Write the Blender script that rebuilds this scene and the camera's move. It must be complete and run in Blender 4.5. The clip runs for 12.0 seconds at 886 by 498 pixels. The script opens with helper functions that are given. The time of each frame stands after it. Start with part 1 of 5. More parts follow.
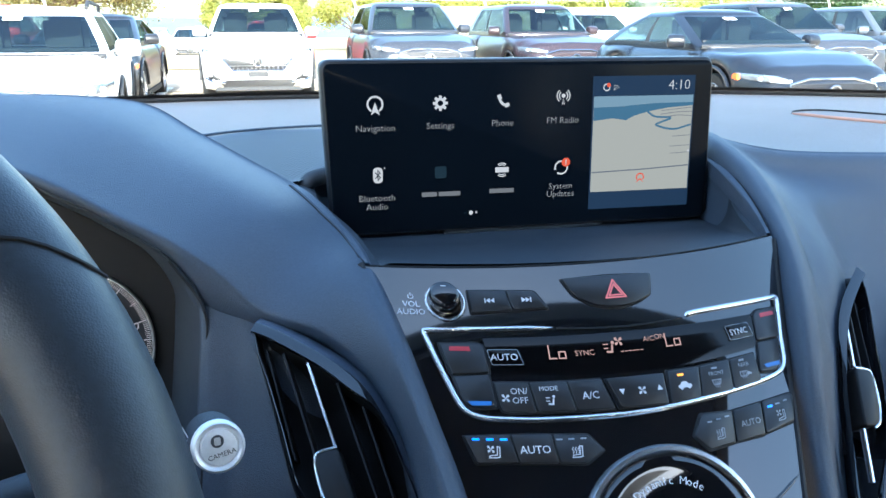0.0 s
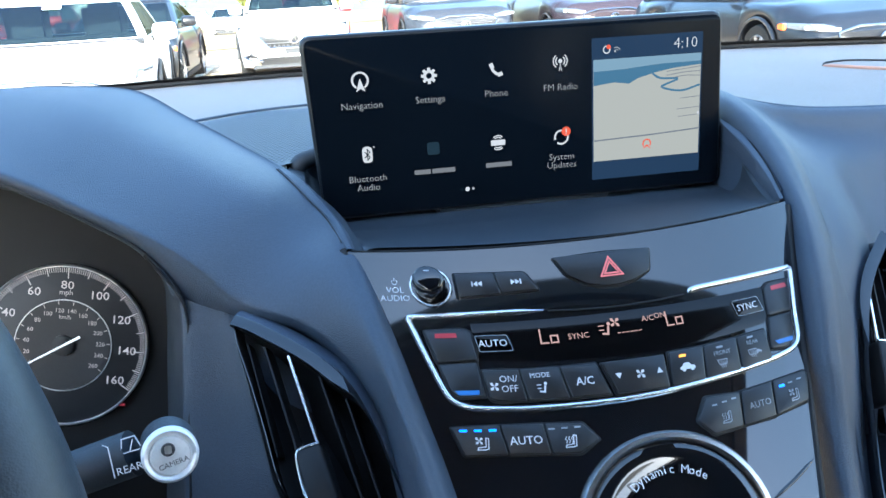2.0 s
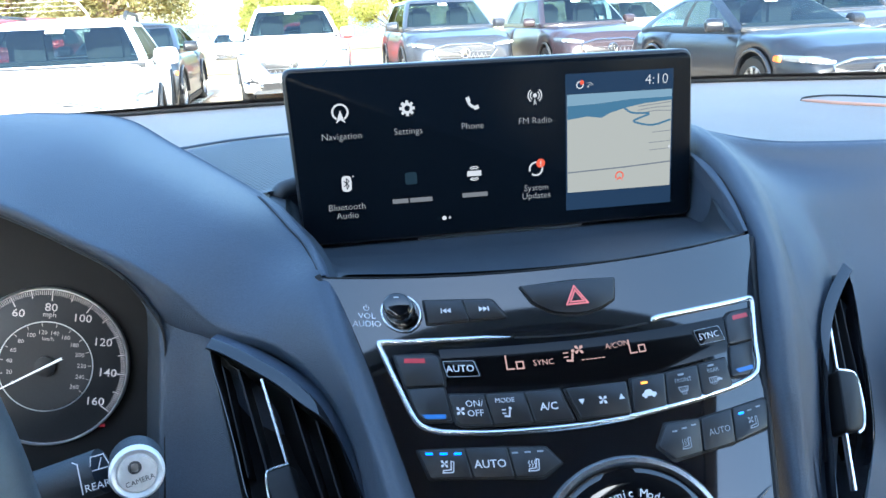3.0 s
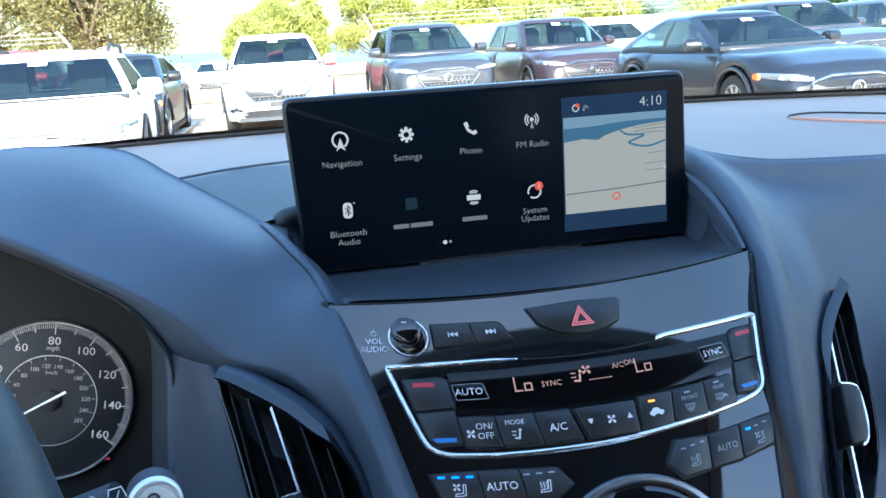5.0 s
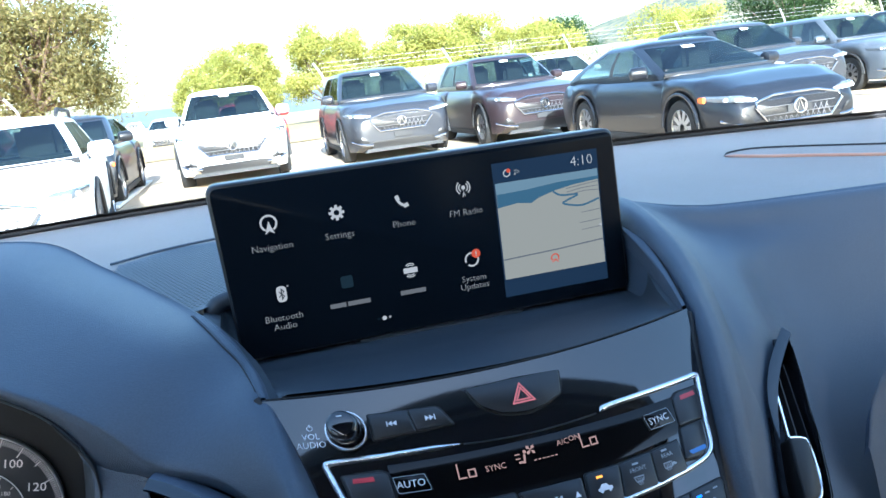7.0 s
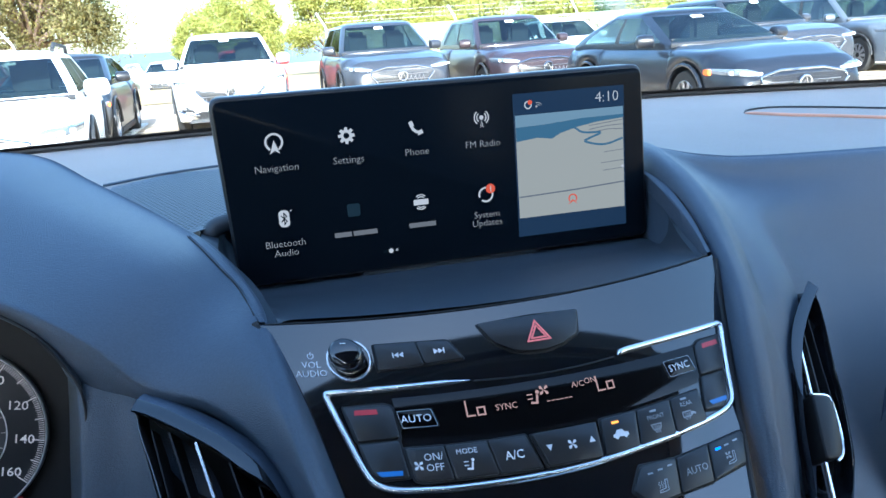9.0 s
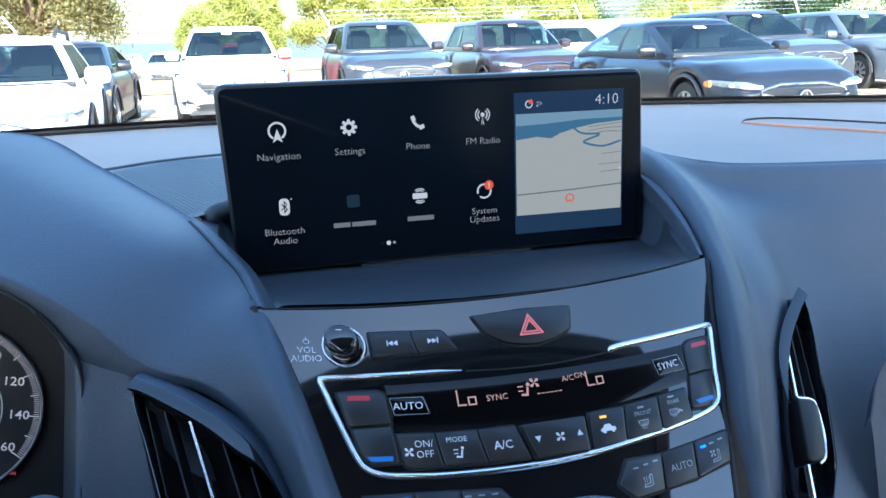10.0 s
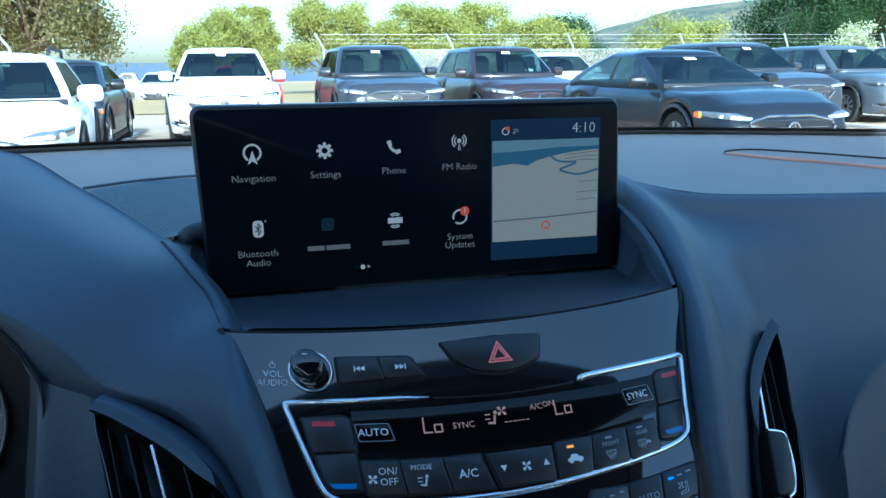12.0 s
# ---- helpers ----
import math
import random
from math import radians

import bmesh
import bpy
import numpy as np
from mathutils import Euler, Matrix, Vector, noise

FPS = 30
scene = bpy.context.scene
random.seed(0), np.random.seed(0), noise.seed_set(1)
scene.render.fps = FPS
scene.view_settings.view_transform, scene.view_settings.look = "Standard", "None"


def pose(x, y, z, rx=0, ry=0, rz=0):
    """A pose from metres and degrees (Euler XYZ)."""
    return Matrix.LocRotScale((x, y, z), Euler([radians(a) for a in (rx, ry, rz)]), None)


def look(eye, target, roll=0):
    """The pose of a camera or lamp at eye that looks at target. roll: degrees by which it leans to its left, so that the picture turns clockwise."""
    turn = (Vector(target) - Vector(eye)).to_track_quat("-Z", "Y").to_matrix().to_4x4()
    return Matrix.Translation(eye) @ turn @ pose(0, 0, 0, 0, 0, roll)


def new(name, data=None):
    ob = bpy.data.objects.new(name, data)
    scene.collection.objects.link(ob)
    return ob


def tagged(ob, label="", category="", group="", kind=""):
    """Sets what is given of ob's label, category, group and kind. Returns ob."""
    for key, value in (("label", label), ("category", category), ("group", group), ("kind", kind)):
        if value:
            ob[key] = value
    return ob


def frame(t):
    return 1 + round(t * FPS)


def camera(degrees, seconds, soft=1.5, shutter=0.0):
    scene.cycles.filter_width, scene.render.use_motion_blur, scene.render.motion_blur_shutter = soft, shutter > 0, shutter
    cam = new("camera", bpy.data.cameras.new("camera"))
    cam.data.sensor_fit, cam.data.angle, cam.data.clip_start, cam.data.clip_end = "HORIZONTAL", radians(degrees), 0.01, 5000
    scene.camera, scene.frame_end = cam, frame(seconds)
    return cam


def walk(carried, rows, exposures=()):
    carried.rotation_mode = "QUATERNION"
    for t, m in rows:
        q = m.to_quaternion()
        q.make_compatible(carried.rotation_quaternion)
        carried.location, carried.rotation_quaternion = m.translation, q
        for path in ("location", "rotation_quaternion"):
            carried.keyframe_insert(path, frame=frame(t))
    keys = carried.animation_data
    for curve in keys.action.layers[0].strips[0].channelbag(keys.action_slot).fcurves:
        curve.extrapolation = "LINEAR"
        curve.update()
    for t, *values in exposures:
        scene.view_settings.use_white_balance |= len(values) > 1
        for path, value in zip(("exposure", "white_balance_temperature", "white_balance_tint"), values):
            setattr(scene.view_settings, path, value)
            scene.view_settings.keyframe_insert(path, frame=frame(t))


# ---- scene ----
cam = camera(57.3, 12.0, soft=1.5)
PATH = [
    (0, (0.007, 0.022, 1.274), (0.425, 1.912, 0.768), -0.2),
    (0.5, (0.009, 0.023, 1.275), (0.423, 1.912, 0.764), -0.3),
    (1, (0.023, 0.021, 1.282), (0.44, 1.91, 0.775), -1.0),
    (1.5, (0.024, 0.022, 1.279), (0.406, 1.915, 0.758), -1.6),
    (2, (0.043, 0.038, 1.274), (0.344, 1.929, 0.698), -3.4),
    (2.5, (0.053, 0.026, 1.278), (0.348, 1.925, 0.726), -3.5),
    (3, (0.055, 0.023, 1.278), (0.367, 1.931, 0.763), -2.7),
    (4.8, (0.047, 0.02, 1.283), (0.389, 1.938, 0.833), -3.0),
    (5, (0.045, 0.021, 1.28), (0.394, 1.936, 0.819), -3.8),
    (5.5, (0.069, 0.044, 1.281), (0.464, 1.942, 0.789), -5.5),
    (6, (0.06, 0.039, 1.283), (0.518, 1.931, 0.826), -5.5),
    (6.5, (0.05, 0.033, 1.287), (0.51, 1.939, 0.892), -6.6),
    (6.7, (0.062, 0.031, 1.299), (0.509, 1.944, 0.923), -7.4),
    (8.3, (0.077, 0.062, 1.277), (0.525, 1.968, 0.868), -6.3),
    (8.5, (0.087, 0.078, 1.273), (0.577, 1.967, 0.837), -5.6),
    (9, (0.06, 0.057, 1.277), (0.508, 1.948, 0.805), -4.2),
    (9.5, (0.043, 0.077, 1.271), (0.443, 1.981, 0.806), -2.7),
    (10, (0.057, 0.05, 1.274), (0.517, 1.939, 0.805), -2.0),
    (10.5, (0.058, 0.041, 1.277), (0.549, 1.932, 0.849), -1.3),
    (11, (0.061, 0.03, 1.283), (0.551, 1.936, 0.927), -1.4),
    (11.5, (0.064, 0.032, 1.278), (0.544, 1.948, 0.97), -1.4),
    (12, (0.067, 0.049, 1.274), (0.555, 1.945, 0.863), -0.8),
]
walk(cam, [(t, look(eye, target, roll)) for t, eye, target, roll in PATH],
     [(0, 2.75, 5280, 7), (1.5, 2.85, 5280, 7), (2.5, 3.00, 5280, 7), (3.2, 2.95, 5250, 7), (5, 2.64, 5100, 7), (6.7, 2.45, 5100, 7), (7.8, 2.25, 5050, 7), (8.5, 2.02, 4900, 7), (9, 2.50, 4950, 7), (9.5, 2.60, 5000, 8), (10, 2.55, 5000, 8), (10.5, 2.40, 5000, 6), (11.5, 2.25, 5000, 5), (11.8, 1.88, 4750, 0), (12, 1.55, 4420, -3)])

# ---- light ----
SUN_UP, SUN_FROM = 22.0, 183.0          # degrees: height, and compass turn from +y towards +x
world = bpy.data.worlds.new("sky")
scene.world = world
world.use_nodes = True
wn = world.node_tree.nodes
sky = wn.new("ShaderNodeTexSky")
sky.sky_type, sky.sun_disc = "NISHITA", False
sky.sun_elevation, sky.sun_rotation = radians(SUN_UP), radians(SUN_FROM)
sky.dust_density, sky.air_density = 3.0, 1.3
world.node_tree.links.new(sky.outputs[0], wn["Background"].inputs[0])
wn["Background"].inputs[1].default_value = 0.15
lamp = bpy.data.lights.new("sun", "SUN")
lamp.energy, lamp.angle, lamp.color = 5.0, radians(0.5), (1.0, 0.92, 0.8)
sun = new("sun", lamp)
su, sf = radians(SUN_UP), radians(SUN_FROM)
sun.matrix_basis = look((0, 0, 30), Vector((0, 0, 30)) - Vector((math.sin(sf) * math.cos(su), math.cos(sf) * math.cos(su), math.sin(su))))
scene.view_settings.exposure = 0.0


# ---- materials ----
def mat(name, colour, rough=0.5, metal=0.0, grain=0.0, grain_scale=400.0, bump=0.0, bump_scale=800.0, coat=0.0, emit=0.0,
        second=None, patch_scale=6.0, patch=0.0, vary=0.0, spec=0.5, cells=False):
    m = bpy.data.materials.new(name)
    m.use_nodes = True
    nt = m.node_tree
    b = nt.nodes["Principled BSDF"]
    b.inputs["Base Color"].default_value = (*colour, 1)
    b.inputs["Roughness"].default_value = rough
    b.inputs["Metallic"].default_value = metal
    b.inputs["Coat Weight"].default_value = coat
    b.inputs["Coat Roughness"].default_value = 0.03
    b.inputs["Specular IOR Level"].default_value = spec
    if emit > 0.15:
        b.inputs["Base Color"].default_value = (*[c * 0.25 for c in colour], 1)
    if emit:
        b.inputs["Emission Color"].default_value = (*colour, 1)
        b.inputs["Emission Strength"].default_value = emit
    co = nt.nodes.new("ShaderNodeTexCoord")
    out = None
    if grain or patch or vary:
        last = None
        c2 = second or tuple(c * 0.6 for c in colour)
        mix = nt.nodes.new("ShaderNodeMix")
        mix.data_type = "RGBA"
        mix.inputs[6].default_value = (*colour, 1)
        mix.inputs[7].default_value = (*c2, 1)
        terms = []
        for scale, amount in ((grain_scale, grain), (patch_scale, patch)):
            if amount:
                n = nt.nodes.new("ShaderNodeTexNoise")
                n.inputs["Scale"].default_value = scale
                n.inputs["Detail"].default_value = 4
                nt.links.new(co.outputs["Object"], n.inputs["Vector"])
                r = nt.nodes.new("ShaderNodeMapRange")
                r.inputs[1].default_value, r.inputs[2].default_value = 0.35, 0.65
                r.inputs[4].default_value = amount
                nt.links.new(n.outputs[0], r.inputs[0])
                terms.append(r.outputs[0])
        if vary:
            info = nt.nodes.new("ShaderNodeNewGeometry")
            mul = nt.nodes.new("ShaderNodeMath")
            mul.operation = "MULTIPLY"
            mul.inputs[1].default_value = vary
            nt.links.new(info.outputs["Random Per Island"], mul.inputs[0])
            terms.append(mul.outputs[0])
        last = terms[0]
        for t in terms[1:]:
            a = nt.nodes.new("ShaderNodeMath")
            a.operation, a.use_clamp = "ADD", True
            nt.links.new(last, a.inputs[0])
            nt.links.new(t, a.inputs[1])
            last = a.outputs[0]
        nt.links.new(last, mix.inputs[0])
        nt.links.new(mix.outputs[2], b.inputs["Base Color"])
    if bump:
        if cells:
            n = nt.nodes.new("ShaderNodeTexVoronoi")
        else:
            n = nt.nodes.new("ShaderNodeTexNoise")
            n.inputs["Detail"].default_value = 3
        n.inputs["Scale"].default_value = bump_scale
        nt.links.new(co.outputs["Object"], n.inputs["Vector"])
        bm_ = nt.nodes.new("ShaderNodeBump")
        bm_.inputs["Strength"].default_value = bump
        bm_.inputs["Distance"].default_value = 0.0006
        nt.links.new(n.outputs[0], bm_.inputs["Height"])
        nt.links.new(bm_.outputs[0], b.inputs["Normal"])
    return m


def lit(name, colour, strength):
    """Part of a picture on a screen: dark when off."""
    m = mat(name, colour, 0.4, emit=strength, spec=0.05)
    m.node_tree.nodes["Principled BSDF"].inputs["Base Color"].default_value = (0.004, 0.006, 0.010, 1)
    return m


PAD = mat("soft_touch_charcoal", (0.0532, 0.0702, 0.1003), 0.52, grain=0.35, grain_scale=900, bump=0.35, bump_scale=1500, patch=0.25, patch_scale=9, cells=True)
# lighter and warmer than PAD: light on the dash top put into the colour
PAD_TOP = mat("dash_top_lit_grey", (0.2639, 0.2407, 0.2252), 0.7, spec=0.3, grain=0.4, grain_scale=700, bump=0.5, bump_scale=900, patch=0.2, cells=True)
PLASTIC = mat("dark_trim_plastic", (0.0263, 0.0357, 0.0483), 0.55, grain=0.3, grain_scale=1200, bump=0.25, bump_scale=1800, patch=0.2)
DARK = mat("recess_black", (0.006, 0.006, 0.007), 0.7, grain=0.3, bump=0.1)
PIANO = mat("piano_black", (0.005, 0.006, 0.008), 0.05, coat=0.85, patch=0.3, patch_scale=30)
BUTTON = mat("button_rubber", (0.016, 0.017, 0.019), 0.42, grain=0.3, grain_scale=2500, bump=0.1, bump_scale=3000)
CHROME = mat("satin_chrome", (0.80, 0.81, 0.83), 0.27, metal=1.0, patch=0.15, patch_scale=40)
SATIN = mat("brushed_silver", (0.62, 0.63, 0.65), 0.32, metal=0.9, grain=0.2, grain_scale=600, bump=0.05, bump_scale=1500)
LEATHER = mat("wheel_leather", (0.0322, 0.0425, 0.0575), 0.42, grain=0.4, grain_scale=500, bump=0.12, bump_scale=1800, patch=0.2, patch_scale=15, cells=True)
THREAD = mat("seam_thread", (0.012, 0.012, 0.013), 0.8, grain=0.3)
LEGEND = mat("legend_paint", (0.58, 0.60, 0.64), 0.5, emit=0.03)
LEGEND_DIM = mat("legend_grey", (0.30, 0.32, 0.35), 0.5)
BLUE_LED = mat("blue_lamp", (0.03, 0.18, 1.0), 0.4, emit=0.540)
ORANGE_LED = mat("orange_lamp", (1.0, 0.33, 0.03), 0.4, emit=0.396)
RED_MARK = mat("red_mark", (0.25, 0.02, 0.03), 0.4, emit=0.1)
BLUE_MARK = mat("blue_mark", (0.03, 0.13, 0.42), 0.4, emit=0.16)
HAZARD = mat("hazard_red", (0.62, 0.16, 0.16), 0.4, emit=0.158)
LCD = lit("amber_segments", (1.0, 0.58, 0.46), 0.095)
SCREEN = mat("display_glass", (0.0042, 0.0068, 0.0110), 0.22, spec=0.05, patch=0.3, patch_scale=14)
UI_WHITE = lit("screen_white", (1.0, 0.93, 0.84), 0.105)
UI_GREY = lit("screen_grey", (1.0, 0.95, 0.88), 0.060)
UI_BAR = lit("screen_bar", (1.0, 0.95, 0.88), 0.030)
BUTTON_SILVER = mat("button_silver", (0.84, 0.85, 0.87), 0.34, metal=0.35, grain=0.15, grain_scale=700, bump=0.04, bump_scale=1500)
UI_DIM = lit("screen_dim_teal", (0.10, 0.20, 0.25), 0.022)
UI_RED = lit("screen_red", (1.0, 0.13, 0.05), 0.130)
UI_BAND = lit("screen_navy", (0.10, 0.20, 0.36), 0.030)
MAP_LAND = lit("map_land", (1.0, 0.92, 0.72), 0.070)
MAP_SKY = lit("map_sky", (0.52, 0.74, 0.82), 0.068)
MAP_SEA = lit("map_water", (0.16, 0.36, 0.50), 0.070)
MAP_ROAD = lit("map_road", (0.45, 0.46, 0.46), 0.060)
GAUGE = mat("gauge_black", (0.0160, 0.0176, 0.0208), 0.5, grain=0.3, grain_scale=900)
GAUGE_INNER = mat("gauge_inner", (0.0252, 0.0270, 0.0306), 0.45, grain=0.3, grain_scale=900)
GAUGE_TEXT = mat("gauge_numerals", (0.48, 0.43, 0.41), 0.5, emit=0.08)
NEEDLE = mat("needle_white", (0.85, 0.84, 0.82), 0.4, emit=0.12)


# ---- helpers for meshes ----
def mesh_of(bm, name, material, smooth=True, angle=0.7):
    me = bpy.data.meshes.new(name)
    bmesh.ops.recalc_face_normals(bm, faces=bm.faces)
    if smooth:
        for f in bm.faces:
            f.smooth = True
        for e in bm.edges:
            if len(e.link_faces) == 2 and e.calc_face_angle(0) > angle:
                e.smooth = False
    bm.to_mesh(me)
    bm.free()
    if material:
        for m in (material if isinstance(material, (list, tuple)) else [material]):
            me.materials.append(m)
    return me


def part(name, bm, material, parent=None, label="", smooth=True):
    """One mesh under a thing or a part. Meshes are in the thing's own coordinates."""
    me = bm if isinstance(bm, bpy.types.Mesh) else mesh_of(bm, name, material, smooth)
    ob = new(name, me)
    if parent is not None:
        ob.parent = parent
        if parent.parent is None and parent.type == "EMPTY":
            ob.matrix_parent_inverse = parent.matrix_basis.inverted()
    if label:
        tagged(ob, label)
    return ob


def thing(name, label, category, at=(0, 0, 0), group="", kind=""):
    ob = new(name)
    ob.empty_display_size = 0.05
    ob.location = at
    return tagged(ob, label, category, group, kind)


def spline(points, n):
    """n points along a Catmull-Rom curve."""
    p = [Vector(q) for q in points]
    p = [2 * p[0] - p[1]] + p + [2 * p[-1] - p[-2]]
    out = []
    for i in range(n):
        f = i / (n - 1) * (len(p) - 3)
        k = min(int(f), len(p) - 4)
        t = f - k
        a, b, c, d = p[k:k + 4]
        out.append(0.5 * ((2 * b) + (c - a) * t + (2 * a - 5 * b + 4 * c - d) * t * t + (3 * b - a - 3 * c + d) * t ** 3))
    return out


def grid_bm(rows, close=False):
    bm = bmesh.new()
    vs = [[bm.verts.new(p) for p in r] for r in rows]
    for a, b in zip(vs, vs[1:]):
        n = len(a)
        for j in range(n if close else n - 1):
            bm.faces.new((a[j], a[(j + 1) % n], b[(j + 1) % n], b[j]))
    return bm


def loft(rails, n=40, m=24):
    """A smooth skin through rails of control points."""
    rs = [spline(r, n) for r in rails]
    return grid_bm([spline([r[i] for r in rs], m) for i in range(n)])


def tube_bm(points, radius, sides=12, cap=True):
    """A round bar along points; radius may be a function of 0..1."""
    pts = [Vector(p) for p in points]
    bm = bmesh.new()
    rings = []
    up = Vector((0.13, 0.21, 0.97))
    for i, p in enumerate(pts):
        d = (pts[min(i + 1, len(pts) - 1)] - pts[max(i - 1, 0)]).normalized()
        s = d.cross(up).normalized()
        u = s.cross(d)
        r = radius(i / (len(pts) - 1)) if callable(radius) else radius
        rings.append([bm.verts.new(p + r * (math.cos(a) * s + math.sin(a) * u)) for a in (2 * math.pi * k / sides for k in range(sides))])
    for a, b in zip(rings, rings[1:]):
        for k in range(sides):
            bm.faces.new((a[k], a[(k + 1) % sides], b[(k + 1) % sides], b[k]))
    if cap:
        bm.faces.new(rings[0])
        bm.faces.new(rings[-1])
    return bm


def rounded(pts, r, n=4):
    """A polygon's corners rounded."""
    out = []
    k = len(pts)
    for i in range(k):
        a, b, c = Vector(pts[i - 1]), Vector(pts[i]), Vector(pts[(i + 1) % k])
        rr = min(r, 0.45 * (a - b).length, 0.45 * (c - b).length)
        s, e = b + (a - b).normalized() * rr, b + (c - b).normalized() * rr
        for j in range(n + 1):
            t = j / n
            out.append(tuple((1 - t) ** 2 * s + 2 * t * (1 - t) * b + t * t * e))
    return out


def inset(pts, d):
    """A polygon drawn in by about d."""
    c = sum((Vector(p) for p in pts), Vector((0, 0))) / len(pts)
    out = []
    for p in pts:
        v = Vector(p) - c
        out.append(tuple(c + v * max(0.0, 1 - d / max(v.length, 1e-6))))
    return out


def plate(pts, to, low, high, bevel=0.0008):
    """A raised plate with a bevelled rim: an outline, and the map from (u, v, h) into the place."""
    bm = bmesh.new()
    rings = [(pts, low), (pts, high - bevel), (inset(pts, bevel * 0.4), high - bevel * 0.35), (inset(pts, bevel * 1.2), high)]
    vs = [[bm.verts.new(to(u, v, h)) for u, v in ring] for ring, h in rings]
    n = len(pts)
    for a, b in zip(vs, vs[1:]):
        for j in range(n):
            bm.faces.new((a[j], a[(j + 1) % n], b[(j + 1) % n], b[j]))
    bm.faces.new(vs[-1])
    bm.faces.new(vs[0][::-1])
    return bm


# flat shapes: lists of polygons in (u, v)
def disc(x, y, r, n=24):
    return [[(x + r * math.cos(2 * math.pi * k / n), y + r * math.sin(2 * math.pi * k / n)) for k in range(n)]]


def ring(x, y, r0, r1, a0=0.0, a1=360.0, n=28):
    out = []
    for k in range(n):
        a, b = radians(a0 + (a1 - a0) * k / n), radians(a0 + (a1 - a0) * (k + 1) / n)
        out.append([(x + r * math.cos(q), y + r * math.sin(q)) for r, q in ((r0, a), (r1, a), (r1, b), (r0, b))])
    return out


def rect(x, y, w, h):
    return [[(x - w / 2, y - h / 2), (x + w / 2, y - h / 2), (x + w / 2, y + h / 2), (x - w / 2, y + h / 2)]]


def stroke(pts, w):
    out = []
    for a, b in zip(pts, pts[1:]):
        a, b = Vector(a), Vector(b)
        d = (b - a).normalized() * w / 2
        s = Vector((-d.y, d.x))
        out.append([tuple(a - d + s), tuple(a - d - s), tuple(b + d - s), tuple(b + d + s)])
    return out


def shift(shapes, x, y, k=1.0, turn=0.0):
    c, s = math.cos(radians(turn)), math.sin(radians(turn))
    return [[(x + k * (c * u - s * v), y + k * (s * u + c * v)) for u, v in p] for p in shapes]


def flat(shapes, to, h):
    bm = bmesh.new()
    for p in shapes:
        bm.faces.new([bm.verts.new(to(u, v, h)) for u, v in p])
    return bm


def text_bm(body, size, to, x, y, h, bold=0.0, turn=0.0, wide=1.0):
    """Writing in the built-in font, centred at (x, y), laid on a surface."""
    cu = bpy.data.curves.new("writing", "FONT")
    cu.body, cu.size, cu.align_x, cu.align_y, cu.offset = body, size, "CENTER", "CENTER", bold
    cu.resolution_u = 2
    ob = bpy.data.objects.new("writing", cu)
    scene.collection.objects.link(ob)
    me = bpy.data.meshes.new_from_object(ob)
    bpy.data.objects.remove(ob)
    bm = bmesh.new()
    bm.from_mesh(me)
    bpy.data.meshes.remove(me)
    c, s = math.cos(radians(turn)), math.sin(radians(turn))
    for v in bm.verts:
        a, b = v.co.x * wide, v.co.y
        v.co = to(x + c * a - s * b, y + s * a + c * b, h)
    return bm


def box_bm(lo, hi, bevel=0.0):
    bm = bmesh.new()
    bmesh.ops.create_cube(bm, size=1)
    for v in bm.verts:
        v.co = [lo[k] + (v.co[k] + 0.5) * (hi[k] - lo[k]) for k in range(3)]
    if bevel:
        bmesh.ops.bevel(bm, geom=bm.edges[:], offset=bevel, segments=2, affect="EDGES")
    return bm


def thick(ob, t, offset=-1.0):
    m = ob.modifiers.new("thickness", "SOLIDIFY")
    m.thickness, m.offset = t, offset
    return ob


# ---- the car's dashboard ----
MID = 0.1815                         # the car's middle


def mirror(points):
    return [(2 * MID - x, y, z) for x, y, z in points]


dash = thing("dashboard", "charcoal soft-touch dashboard of a parked car", "dashboard", (MID, 0.6, 0.9))
# driver's hood and the padded flank that runs down beside the centre stack
crest = [(-0.60, .66, 1.15), (-0.42, .69, 1.205), (-.30, .70, 1.226), (-.184, .70, 1.232), (-.131, .69, 1.231), (-.08, .67, 1.225), (-.043, .64, 1.207),
         (-.007, .60, 1.191), (.028, .54, 1.177), (.048, .49, 1.162), (.056, .45, 1.153), (.065, .402, 1.128), (.074, .367, 1.098), (.081, .342, 1.074), (.089, .30, 1.035)]
lip = [(-0.60, .50, 1.14), (-0.42, .48, 1.20), (-.30, .475, 1.228), (-.19, .472, 1.227), (-.124, .47, 1.210), (-.097, .465, 1.199), (-.071, .46, 1.184),
       (-.044, .455, 1.169), (-.022, .45, 1.152), (-.001, .444, 1.131), (.031, .429, 1.122), (.052, .409, 1.107), (.065, .384, 1.087), (.069, .36, 1.066), (.074, .32, 1.03)]
back = [(x - 0.004 + 0.03 * (i > 7), y + 0.06, z - 0.05) for i, (x, y, z) in enumerate(crest)]
fall = [(x + 0.002 + 0.006 * (i > 7), y + 0.012, z - 0.004) for i, (x, y, z) in enumerate(crest)]
swell = [tuple((Vector(a) * 0.55 + Vector(b) * 0.45) + Vector((0, -0.004, 0.011 if i < 9 else 0.006))) for i, (a, b) in enumerate(zip(crest, lip))]
near = [tuple(Vector(a) * 0.1 + Vector(b) * 0.9 + Vector((0, -0.003, 0.003))) for a, b in zip(crest, lip)]
under_by = lambda i: (-.003, .006, -.008) if i == 7 else (-.005, .002, -.010) if i == 8 else (-.004, .004, -.006) if i == 9 else (-.002, .012, -.008)
